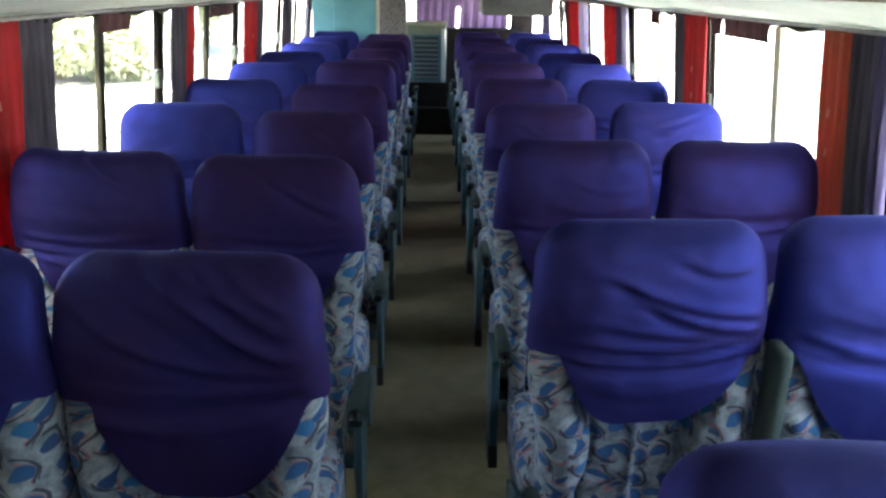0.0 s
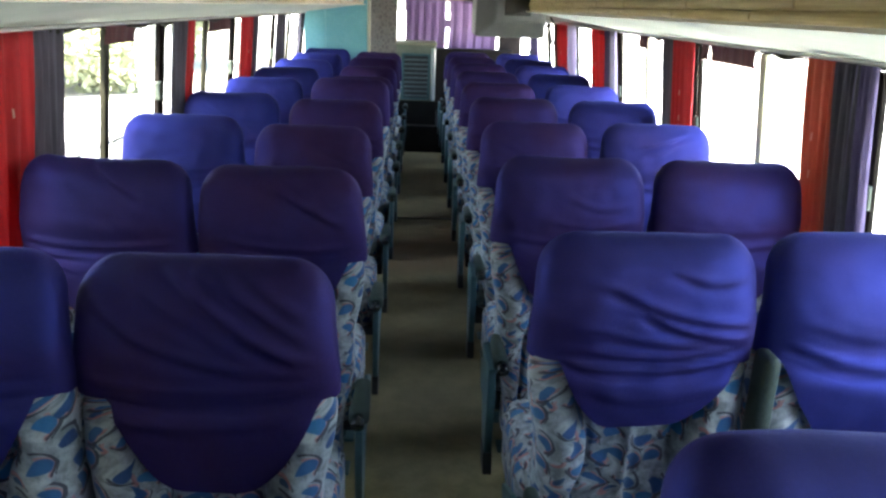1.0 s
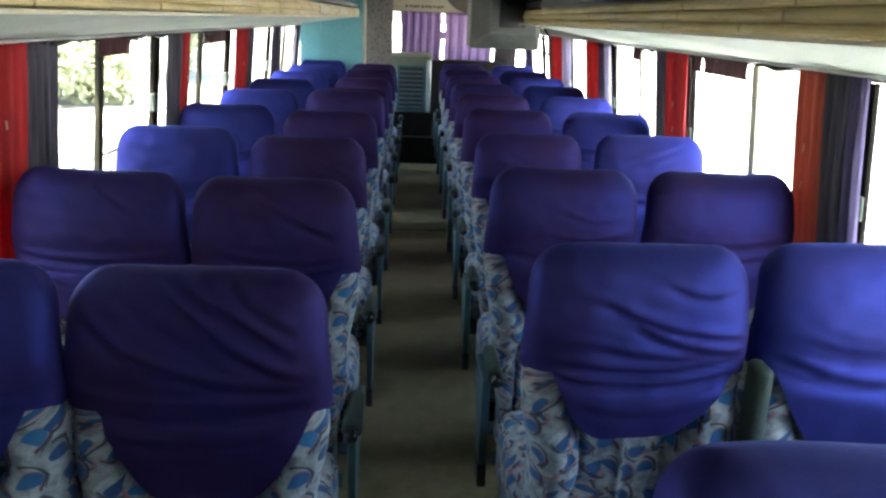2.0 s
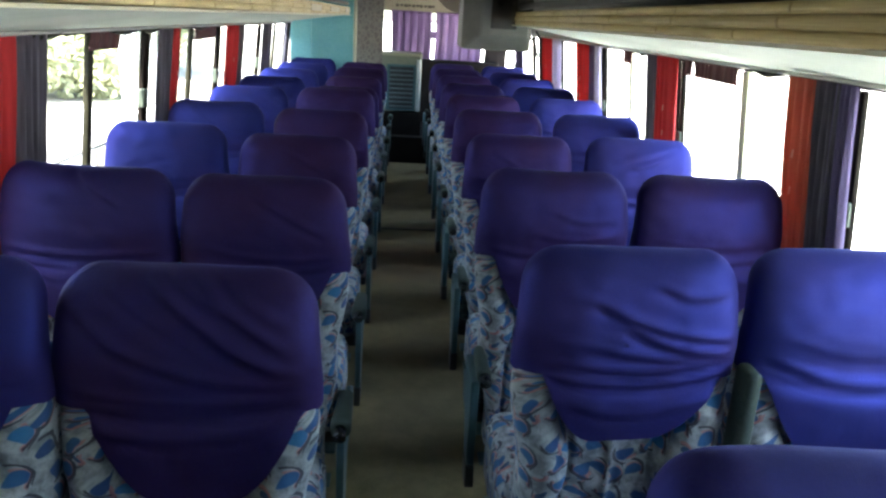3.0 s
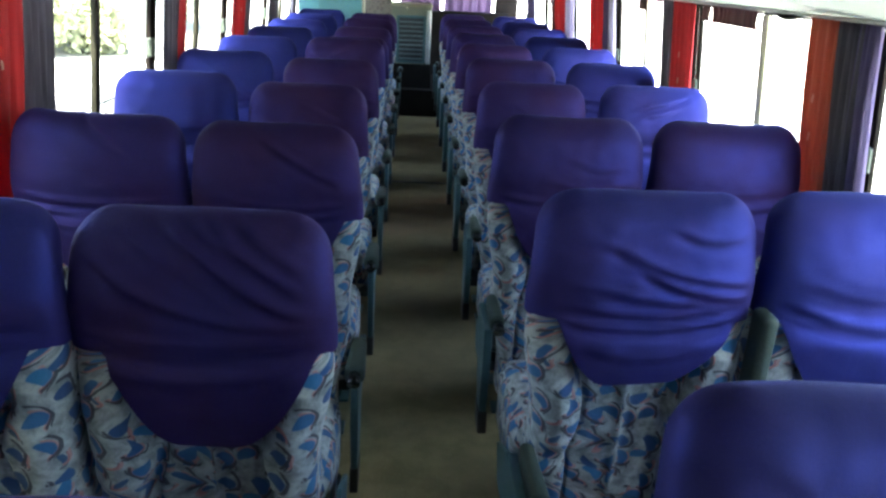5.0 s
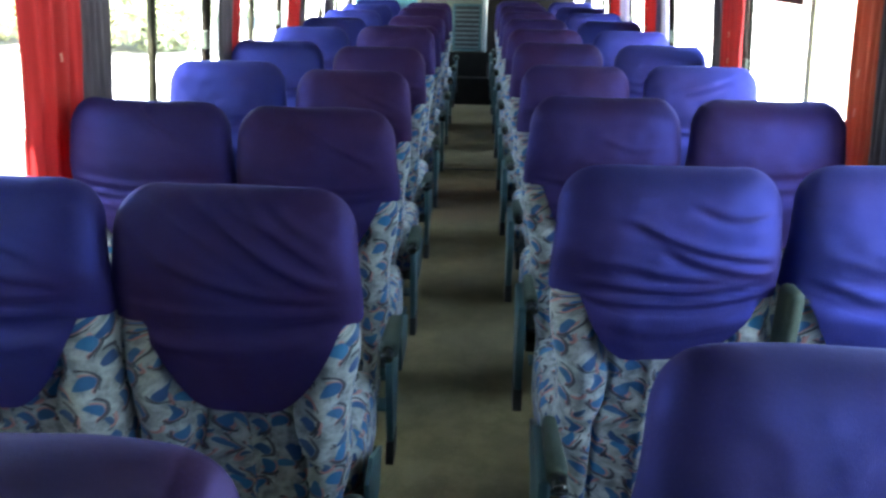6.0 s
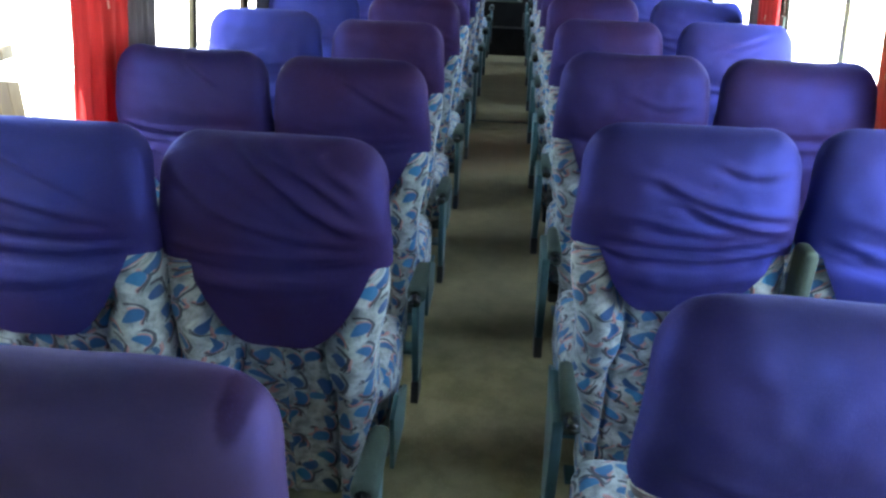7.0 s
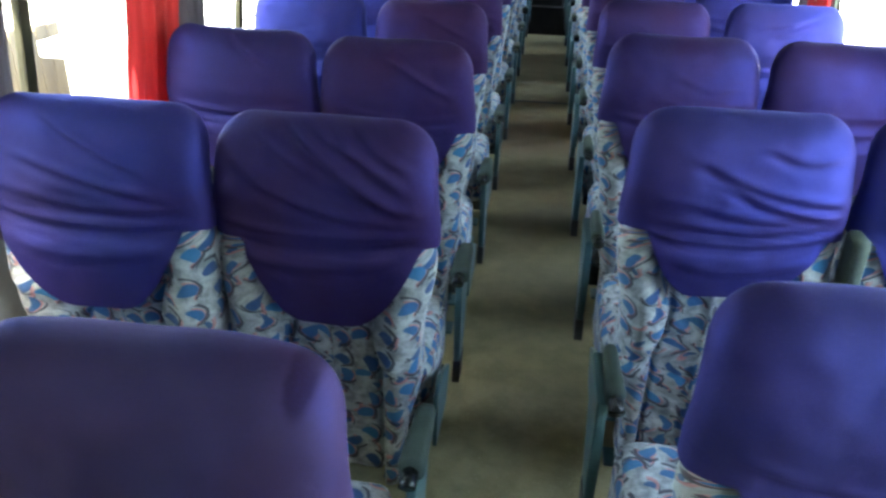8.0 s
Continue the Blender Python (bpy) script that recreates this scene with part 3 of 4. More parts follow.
        v.co.z += az + 0.008 * smooth01(0.49, 0.60, v.co.y) - 0.02 * smooth01(0.60, 0.69, v.co.y)
        v.co.y += ay
    pad = part("armrest", pad, M_PAD, root, "grey-green vinyl armrest pad")
    knob = tube_bm([(xp, y + ay, z + az) for y, z in ((0.436, 0.574), (0.440, 0.576), (0.452, 0.577), (0.49, 0.578))], 0.0175, 16)
    part("armrest_knob", knob, M_KNOB, pad, "glossy black end knob")
    if side > 0:
        part("centre_armrest", box_bm(side * (inner + wide + 0.018) - 0.019, side * (inner + wide + 0.018) + 0.019, -0.045, 0.03, 0.50, 0.925, 0.016, 3), M_ARM, root, "raised grey-green centre armrest")
    # frame under the cushions and two legs with feet
    xa, xb = side * (inner + 0.03), side * (inner + 2 * SEAT_W - 0.02)
    part("seat_frame", box_bm(min(xa, xb), max(xa, xb), 0.205, 0.50, 0.185, 0.232, 0.008), M_BLACK, root, "black steel frame", False)
    for yy in (0.24, 0.46):
        xl = side * (inner + 0.12)
        leg = tube_bm([(xl, yy, 0.20), (xl, yy + 0.01, 0.0)], 0.018)
        box_bm(xl - 0.05, xl + 0.05, yy - 0.03, yy + 0.05, 0.0, 0.012, 0.003, 1, leg)
        part("leg", leg, M_TEAL, root, "", False)
    return tagged(root, "double coach seat, printed fabric with blue headrest covers, beside the aisle", "bus seat", "seats along the aisle")


FOLDS = {
    (-1, 1, 0): [(-0.06, 1.165, 0.16, 1.00, 0.008), (-0.02, 1.17, 0.10, 1.10, 0.006), (-0.12, 1.14, 0.05, 1.03, 0.004), (0.03, 1.165, 0.18, 1.045, 0.006), (0.08, 1.165, 0.19, 1.085, 0.004), (-0.02, 1.09, 0.21, 0.99, 0.005), (-0.10, 1.03, 0.21, 0.965, 0.006),
                 (-0.22, 0.945, 0.20, 0.945, 0.008), (-0.20, 0.915, 0.22, 0.935, 0.011), (-0.15, 0.865, 0.17, 0.885, 0.007), (-0.20, 1.10, -0.05, 1.0, 0.004)],
    (-1, 0, 0): [(-0.2, 0.93, 0.2, 0.92, 0.004)], (-1, 0, 1): [(-0.2, 0.93, 0.2, 0.92, 0.004)],
    (-1, 1, 1): [(-0.08, 1.15, 0.12, 1.05, 0.007), (-0.12, 1.06, 0.16, 0.99, 0.007), (-0.16, 0.99, 0.18, 0.96, 0.006), (-0.22, 0.935, 0.21, 0.925, 0.012),
                 (-0.18, 0.90, 0.18, 0.905, 0.006), (-0.15, 0.85, 0.13, 0.86, 0.005)],
    (-1, 2, 0): [(-0.03, 1.14, 0.17, 1.03, 0.007), (-0.15, 0.97, 0.2, 0.955, 0.006), (-0.2, 0.92, 0.2, 0.93, 0.010)],
    (-1, 2, 1): [(-0.02, 1.18, 0.10, 1.09, 0.008), (-0.22, 0.95, 0.21, 0.945, 0.010), (-0.2, 0.915, 0.2, 0.92, 0.011), (-0.19, 0.885, 0.19, 0.89, 0.008)],
    (1, 2, 0): [(-0.05, 0.985, 0.18, 0.985, 0.005), (-0.2, 0.93, 0.2, 0.935, 0.009), (0.0, 1.06, 0.18, 1.04, 0.003)],
    (1, 2, 1): [(-0.18, 0.975, 0.2, 0.985, 0.004), (-0.2, 0.925, 0.2, 0.93, 0.008)],
    (1, 3, 1): [(-0.10, 1.09, 0.12, 1.15, 0.006), (-0.06, 1.06, 0.08, 1.10, 0.004), (-0.2, 0.93, 0.2, 0.93, 0.008)],
    (1, 1, 1): [(-0.2, 0.94, 0.12, 0.90, 0.009), (-0.18, 0.905, 0.2, 0.915, 0.009), (-0.15, 0.99, 0.1, 0.97, 0.003)],
    (1, 0, 0): [(-0.2, 0.96, 0.2, 0.92, 0.005)], (1, 0, 1): [(-0.2, 0.93, 0.2, 0.92, 0.004)],
    (1, 1, 0): [(-0.08, 1.075, 0.24, 1.00, 0.009), (-0.02, 1.03, 0.24, 0.97, 0.011), (-0.12, 0.985, 0.23, 0.965, 0.007), (-0.16, 0.935, 0.22, 0.95, 0.011),
                (-0.21, 0.905, 0.22, 0.92, 0.012), (0.05, 1.12, 0.22, 1.10, 0.005), (-0.12, 0.84, 0.12, 0.85, 0.004)],
}

# ---- the large structure ----
WALL_X, SILL, WIN_TOP = 1.232, 0.86, 1.516
Y0, Y1 = -1.6, 8.30


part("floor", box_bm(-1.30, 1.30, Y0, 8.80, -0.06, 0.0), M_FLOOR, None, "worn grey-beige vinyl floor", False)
tagged(bpy.data.objects["floor"], "worn grey-beige vinyl aisle floor", "floor", kind="structure")
seam = part("floor_seam_strip", box_bm(-0.30, 0.30, 5.885, 5.91, 0.0, 0.006, 0.002), M_BLACK, None, "", False)
tagged(seam, "thin dark joint strip across the aisle floor", "floor strip", kind="structure")
part("ceiling", box_bm(-1.30, 1.30, Y0, 10.6, 2.02, 2.08), M_CEIL, None, "", False)
tagged(bpy.data.objects["ceiling"], "grey lined coach ceiling", "ceiling", kind="structure")
part("wall_rear", box_bm(-1.30, 1.30, Y0 - 0.08, Y0, 0.0, 2.02), M_WALL, None, "", False)
tagged(bpy.data.objects["wall_rear"], "plain grey rear wall", "wall", kind="structure")

LEAN_IN = 0.10


def lean_wall(ob, side):
    """The window band leans in towards the roof."""
    for v in ob.data.vertices:
        v.co.x += side * LEAN_IN * (WIN_TOP - min(WIN_TOP, max(SILL, v.co.z)))
    return ob


# the first entry makes unseen rear windows, sized to light the near seats
PILLARS = [-0.48, 0.78, 2.22, 3.66, 5.10, 6.54, 7.98]
for side, name in ((-1, "wall_left"), (1, "wall_right")):
    a, b = side * WALL_X, side * (WALL_X + 0.065)
    x0, x1 = min(a, b), max(a, b)
    bm = box_bm(x0, x1, Y0, 10.5, 0.0, SILL)
    box_bm(x0, x1, Y0, 10.5, WIN_TOP, 2.02, bm=bm)
    # those on the left stand a little further on and are slimmer
    pillars, thick = ([p + 0.08 if p > 0 else p for p in PILLARS], 0.035) if side < 0 else (PILLARS, 0.085)
    for p in pillars:
        pil = part("pillar", box_bm(min(side * (WALL_X + 0.006), side * (WALL_X + 0.032)), max(side * (WALL_X + 0.006), side * (WALL_X + 0.032)), p, p + thick, SILL + 0.012, WIN_TOP, 0.004), M_DARK, None, "", False)
        tagged(lean_wall(pil, side), "black painted pillar between two coach windows", "pillar", kind="structure")
    box_bm(x0, x1, Y0, pillars[0] - 0.005, SILL, WIN_TOP, bm=bm)
    tagged(lean_wall(part(name, bm, M_WALL, None, "", False), side), "grey lined coach side wall with a row of windows", "wall", kind="structure")
    sill = box_bm(side * (WALL_X - 0.02) - 0.02, side * (WALL_X - 0.02) + 0.02, Y0, 8.2, SILL - 0.02, SILL + 0.012, 0.006)
    tagged(lean_wall(part("window_sill", sill, M_FRAME, None, "", False), side), "dark olive sill along the coach windows", "sill", kind="structure")
    if side < 0:
        # out of view behind the partition, added to hold back light at the front
        tagged(lean_wall(part("wall_panel", box_bm(x0 + 0.002, x1 - 0.002, 9.385, 10.495, SILL + 0.001, WIN_TOP - 0.001), M_WALL, None, "", False), side), "unseen plain grey panel, added to cut light beside the driver", "wall panel", kind="structure")
        # out of view, added to keep rear light off the left seats
        tagged(lean_wall(part("wall_panel", box_bm(x0 + 0.002, x1 - 0.002, 0.30, pillars[1] - 0.005, SILL + 0.012, WIN_TOP), M_WALL, None, "", False), side), "unseen plain grey panel, added to cut light at the rear left", "wall panel", kind="structure")
    for i, p in enumerate(pillars):
        end = pillars[i + 1] if i + 1 < len(pillars) else 9.38
        # unseen left rear window, cut short to tune the near seats' light
        if side < 0 and p < 0:
            end = 0.30
        ya, yb = p + thick, end
        xm = side * (WALL_X + 0.020)
        root = new("window_%d" % (i + 1 + (0 if side < 0 else len(PILLARS))))
        root.location = (0, ya, 0)
        fr = bmesh.new()
        w = 0.022
        for q in ((0, yb - ya, SILL, SILL + w), (0, yb - ya, WIN_TOP - w, WIN_TOP), (0, w, SILL + w, WIN_TOP - w), (yb - ya - w, yb - ya, SILL + w, WIN_TOP - w)):
            box_bm(xm - 0.012, xm + 0.012, q[0] + 0.001, q[1] - 0.001, q[2] + 0.001, q[3] - 0.001, 0.003, 1, fr)
        part("window_frame", fr, M_DARK, root, "black rubber window frame", False)
        mid = (0.735 if side < 0 else 0.60 if i == 2 else 0.71) if p > 0 else 0.3
        if side < 0:
            part("mullion", box_bm(xm - 0.012, xm + 0.012, mid + 0.005, mid + 0.052, SILL + w, WIN_TOP - w, 0.006), M_FRAME, root, "olive metal middle bar", False)
        else:
            part("mullion", box_bm(xm - 0.012, xm + 0.012, mid + 0.037, mid + 0.056, SILL + w, WIN_TOP - w, 0.004), M_FRAME, root, "olive metal middle bar", False)
            part("glazing_channel", box_bm(xm - 0.016, xm + 0.004, mid - 0.008, mid + 0.035, SILL + w, WIN_TOP - w, 0.003), M_CREAM, root, "cream glazing channel", False)
            part("stile", box_bm(xm - 0.024, xm - 0.006, yb - ya - 0.094, yb - ya - 0.068, SILL + w, WIN_TOP - w, 0.004), M_DARK, root, "dark sliding sash edge", False)
            part("latch", box_bm(xm - 0.038, xm - 0.024, yb - ya - 0.100, yb - ya - 0.064, 1.10, 1.175, 0.005), M_ARM, root, "grey metal sliding window latch", False)
        for g0, g1, off in ((w, mid + 0.02, 0.010), (mid + 0.05, yb - ya - w, -0.010)):
            g = part("pane", box_bm(xm + off - 0.002, xm + off + 0.002, g0, g1, SILL + w, WIN_TOP - w), M_GLASS, root, "", False)
            g.visible_shadow = False
        xi = side * (WALL_X - 0.008)
        if side < 0:
            part("latch", box_bm(min(xi, xi + side * 0.03), max(xi, xi + side * 0.03), yb - ya - 0.055, yb - ya - 0.01, 1.15, 1.235, 0.006), M_ARM, root, "grey metal sliding window latch", False)
        for ob in root.children:
            lean_wall(ob, side)
        tagged(root, "sliding coach window in a black rubber frame", "window", kind="structure")


def luggage_rack(side, y_end):
    root = new("luggage_rack")
    root.location = (0, Y0, 0)
    length = y_end - Y0
    s = side
    body = prism_bm([(s * 1.228, 1.519), (s * 0.63, 1.612), (s * 0.63, 1.632), (s * 1.228, 1.556)], "y", 0.01, length, 0.003, 1)
    part("underside", body, M_LINING, root, "pale grey-green rack underside", False)
    backing = box_bm(min(s * 0.634, s * 0.655), max(s * 0.634, s * 0.655), 0.0, length + 0.005, 1.612, 1.686, 0.003, 1)
    part("edge_board", backing, M_NODE, root, "dark brown backing board", False)
    rng = random.Random(5 + s)
    for k, (cx, cz, r) in enumerate(((0.626, 1.6255, 0.0125), (0.620, 1.650, 0.0135), (0.626, 1.675, 0.0125))):
        joints = [0.16 + 0.05 * k]
        while joints[-1] < length - 0.3:
            joints.append(joints[-1] + rng.uniform(0.40, 0.62))
        cane = tube_bm([(s * cx, length * j / 24, cz + rng.uniform(-0.0006, 0.0006)) for j in range(25)], r, 12)
        for v in cane.verts:
            v.co.x = s * (cx + 0.45 * (abs(v.co.x) - cx))
        cane = part("cane", cane, M_CANE, root, "varnished split bamboo cane")
        for y in joints:
            ring = tube_bm([(s * cx, y - 0.004, cz), (s * cx, y, cz), (s * cx, y + 0.004, cz)], r * 0.75, 10)
            for v in ring.verts:
                v.co.x = s * (cx - 0.002 + 0.60 * (abs(v.co.x) - cx))
            part("joint", ring, M_JOINT, cane, "")
    if s < 0:
        for y, wide in ((3.05, 0.55), (1.75, 0.75), (0.45, 0.40)):
            part("end_band", box_bm(s * 0.617 - 0.006, s * 0.617 + 0.006, length - y - wide / 2, length - y + wide / 2, 1.632, 1.668, 0.003), M_CREAM, root, "pale cream band over the canes", False)
    part("upper_lip", box_bm(min(s * 0.632, s * 0.652), max(s * 0.632, s * 0.652), 0, length, 1.70, 1.735, 0.006), M_BLACK, root, "dark rail above the edge", False)
    part("chrome_strip", box_bm(min(s * 0.60, s * 0.612), max(s * 0.60, s * 0.612), 0.0, length, 1.606, 1.613), M_CREAM, root, "pale strip below the wood", False)
    return tagged(root, "overhead luggage rack with pale underside and bamboo edge", "luggage rack", "luggage racks")


luggage_rack(-1, 8.12)
luggage_rack(1, 4.98)

# ---- front of the coach ----
tagged(part("partition", box_bm(-1.010, -0.585, 8.155, 8.20, 0.0, 2.02, 0.004, bm=box_bm(-1.228, -1.012, 8.16, 8.20, 0.0, 2.02, 0.004, bm=box_bm(-1.03, -0.99, 8.18, 8.198, 0.0, 2.02))), M_TEALWALL, None, "", False), "turquoise painted partition panel behind the driver", "partition", kind="structure")
tagged(part("partition_trim", box_bm(-0.583, -0.553, 8.15, 8.21, 0.0, 2.02, 0.006), M_CREAM, None, "", False), "cream vertical edge trim of the partition", "trim", kind="structure")
tagged(part("wall_lining", box_bm(-0.62, -0.303, 9.0, 9.04, 0.0, 2.02, 0.004), M_DAMASK, None, "", False), "wall panel lined with greyish damask pattern", "wall panel", kind="structure")
front = box_bm(-1.30, 1.30, 10.5, 10.56, 1.69, 2.02)
tagged(part("dashboard", box_bm(-1.18, 1.18, 10.2, 10.56, 0.30, 1.10, 0.02), M_DARK, None, "", False), "dark dashboard below the windscreen", "dashboard", kind="structure")
tagged(part("front_pillar", box_bm(1.00, 1.29, 10.38, 10.46, 0.30, 1.69, 0.01), M_DARK, None, "", False), "dark pillar beside the windscreen", "pillar", kind="structure")
sign = new("header_lettering")
sign.location = (0.0, 10.497, 1.745)
for k in range(10):
    part("letter_bar", box_bm(-0.19 + 0.052 * k, -0.153 + 0.052 * k + 0.006 * (k % 3), -0.003, 0.003, 0.006 * (k % 2), 0.036), M_SHADE_LETTER, sign, "", False)
tagged(sign, "row of faded dark bars across the cream header", "lettering")
tagged(part("wall_front", front, M_HEADER, None, "", False), "cream front wall round the windscreen", "wall", kind="structure")
# dark brown sheet that paints the shade on the header's curved right end
shade_corner = prism_bm([(0.30, 2.015), (0.36, 1.85), (0.46, 1.76), (0.60, 1.70), (0.70, 1.692), (1.29, 1.692), (1.29, 2.015)], "y", 10.42, 10.495, 0.004, 1)
tagged(part("front_dome", shade_corner, M_SHADE_LETTER, None, "", False), "dark rounded panel painted in for the header's shaded corner", "wall panel", kind="structure")
tagged(part("front_platform", box_bm(-1.18, 1.18, 8.80, 10.45, -0.06, 0.30), M_DARK, None, "", False), "dark raised platform at the coach's front", "platform", kind="structure")
cabinet = new("louvred_cabinet")
cabinet.location = (-0.08, 8.95, 0.30)
part("body", box_bm(-0.225, 0.225, 0.02, 0.5, 0.0, 0.915, 0.012), M_CABINET, cabinet, "cream painted housing", False)
part("dark_base", box_bm(-0.24, 0.24, 0.0, 0.02, 0.0, 0.27, 0.004), M_DARK, cabinet, "black lower panel", False)
part("lid", box_bm(-0.232, 0.232, -0.006, 0.50, 0.895, 0.925, 0.008), M_HEADER, cabinet, "paler worn top edge", False)
part("louvre_frame", box_bm(-0.165, 0.165, -0.004, 0.018, 0.285, 0.80, 0.006), M_TEAL, cabinet, "grey louvre frame", False)
part("recess", box_bm(-0.135, 0.135, -0.008, -0.003, 0.31, 0.775), M_BLACK, cabinet, "", False)
for k in range(9):
    part("slat", box_bm(-0.133, 0.133, -0.022, -0.010, 0.322 + 0.05 * k, 0.340 + 0.05 * k, 0.003, 1), M_SLAT, cabinet, "", False)
part("chrome_strip", box_bm(0.172, 0.218, -0.012, 0.018, 0.28, 0.86, 0.010), M_SILVER, cabinet, "pale metal edge strip", False)
tagged(cabinet, "cream cabinet with dark horizontal louvres", "cabinet")


def curtain(name, label, cat, mat, axis, fixed, a, b, z0, z1, depth=0.022, waves=5, group="", gather=0.0):
    """A hanging cloth with folds along y (axis 'y', at x = fixed) or along x (axis 'x', at y = fixed)."""
    rng = random.Random(int(abs(a) * 977 + abs(fixed) * 31))
    n, m = waves * 10, 14
    bm = bmesh.new()
    ph = [rng.uniform(0, 6.3) for i in range(3)]
    grid = []
    for i in range(m + 1):
        v = i / m
        z = z1 + (z0 - z1) * v
        row = []
        for k in range(n + 1):
            u = k / n
            pinch = 1 - gather * smooth01(0.0, 0.55, v) * smooth01(1.2, 0.55, v)
            c = (a + b) / 2 + (b - a) * (u - 0.5) * pinch + 0.006 * math.sin(5 * v + ph[2])
            o = depth * (math.sin(2 * math.pi * waves * u + ph[0] + 0.6 * math.sin(3 * v + ph[1])) + 0.35 * math.sin(2 * math.pi * waves * 2.3 * u + ph[1])) * (0.7 + 0.4 * v)
            row.append(bm.verts.new((fixed + o, c, z) if axis == "y" else (c, fixed + o, z)))
        grid.append(row)
    for i in range(m):
        for k in range(n):
            bm.faces.new((grid[i][k], grid[i][k + 1], grid[i + 1][k + 1], grid[i + 1][k]))
    me_ob = part(name, bm, mat)
    if axis == "y":
        lean_wall(me_ob, 1 if fixed > 0 else -1)
    sol = me_ob.modifiers.new("thickness", "SOLIDIFY")
    sol.thickness = 0.002
    return tagged(me_ob, label, cat, group)


RED_L, GREY_L = "red cloth window curtain gathered at a pillar", "dark grey cloth window curtain gathered at a pillar"
for a, b, mat in ((1.28, 1.515, M_GREY), (2.05, 2.385, M_RED), (2.385, 2.585, M_GREY), (3.72, 3.955, M_GREY), (3.95, 4.06, M_RED), (5.14, 5.47, M_RED), (5.47, 5.66, M_GREY), (6.40, 6.86, M_GREY), (7.66, 7.90, M_GREY)):
    red = mat in (M_RED, M_RED_HAZE)
    curtain("curtain", RED_L if red else GREY_L, "curtain", mat, "y", -1.198, a * 1.012, b * 1.012, 0.80, 1.508, 0.013, 12 if b - a > 0.6 else 4, "window curtains", 0.05)
# the maroon strip at 7.10 is added in place of a dark brown pillar
for a, b, mat in ((2.080, 2.185, M_VIOLET), (2.155, 2.285, M_GREY), (2.27, 2.47, M_RED_HAZE), (3.50, 3.80, M_RED), (3.80, 3.98, M_GREY), (4.95, 5.10, M_LILAC), (5.08, 5.25, M_VIOLET), (5.25, 5.71, M_RED), (6.30, 6.60, M_LILAC), (6.58, 7.10, M_RED), (7.10, 7.30, M_MAROON), (8.40, 8.85, M_VIOLET)):
    red = mat in (M_RED, M_RED_HAZE)
    curtain("curtain", RED_L if red else "pale lilac curtain lining hanging in the sun" if mat is M_LILAC else GREY_L, "curtain", mat, "y", 1.198, a * 1.012, b * 1.012, 0.80, 1.508, 0.013, 4, "window curtains", 0.05)
for ob in [o for o in bpy.data.objects if o.name.startswith("curtain") and o.data.materials[0] in (M_RED, M_RED_HAZE)]:
    mid_y = sum(v.co.y for v in ob.data.vertices) / len(ob.data.vertices)
    side = 1 if ob.data.vertices[0].co.x > 0 else -1
    for zz in (1.285,) if side < 0 else (1.27, 1.15):
        xx = side * (1.198 + LEAN_IN * (WIN_TOP - zz) - 0.021)
        part("care_tag", box_bm(xx - 0.001, xx + 0.001, mid_y - 0.005, mid_y + 0.005, zz - 0.013, zz + 0.013), M_TAG, ob, "small pale sewn tag", False)
for s, spans in ((-1, ((2.92, 3.22), (4.32, 4.80))), (1, ((2.84, 3.13), (3.145, 3.30), (3.31, 3.40), (4.24, 4.4)))):
    for a, b in spans:
        curtain("blind", "short dark maroon blind hanging at the window top", "blind", M_MAROON, "y", s * 1.212, a * 1.03, b * 1.03, 1.438, 1.512, 0.004, 3, "window blinds")
curtain("sunshade", "small dark maroon sunshade cloth hung against the window", "sunshade", M_MAROON, "y", 1.222, 1.72, 1.985, 1.345, 1.465, 0.003, 3)
for s, spans in ((-1, ((2.49, 2.75), (3.20, 3.50), (3.56, 3.80), (4.38, 4.72))), (1, ((2.56, 2.80), (4.05, 4.22)))):
    for a, b in spans:
        roll = tube_bm([(s * 1.207, a + (b - a) * k / 8, 1.510 - 0.012 * math.sin(math.pi * k / 8) ** 2) for k in range(9)], 0.011, 8)
        tagged(part("blind_roll", roll, M_FRAME), "dark olive rolled blind tucked below the curtain rod", "blind", "rolled blinds")
for s in (-1, 1):
    rod = tube_bm([(s * 1.20, Y0 + 0.05, 1.513), (s * 1.20, 8.1, 1.513)], 0.006, 8)
    tagged(part("curtain_rod", rod, M_SILVER), "thin metal curtain rod above the windows", "curtain rod", "curtain rods")

for a, b in ((-0.24, 0.290), (0.338, 0.965)):
    hung = curtain("windscreen_curtain", "purple cloth curtain drawn across the windscreen", "curtain", M_PURPLE, "x", 10.478, a, b, 1.05, 1.70, 0.011, 5, "windscreen curtains")
    for z0, z1, left in ((1.398, 1.418, True), (1.36, 1.46, False), (1.578, 1.590, False)):
        if left == (a < 0):
            e = a - 0.10 if left else a - 0.06
            part("tie", box_bm(e, a + 0.02, 10.462, 10.468, z0, z1, 0.002), M_PURPLE, hung, "purple cloth tie across the gap", False)
wind = part("windscreen", box_bm(-1.18, 1.18, 10.52, 10.53, 1.10, 1.69), M_GLASS, None, "", False)
wind.visible_shadow = False
tagged(wind, "clear windscreen behind the purple curtains", "window", kind="structure")

tv = new("television")
tv.location = (0.525, 4.92, 1.45)
part("casing", box_bm(-0.225, 0.215, 0.06, 0.46, 0.0, 0.55, 0.02, 3), M_TVGREY, tv, "grey plastic casing", False)
surround = bmesh.new()
back_ring = [surround.verts.new(c) for c in ((-0.222, 0.062, 0.003), (0.212, 0.062, 0.003), (0.212, 0.062, 0.547), (-0.222, 0.062, 0.547))]
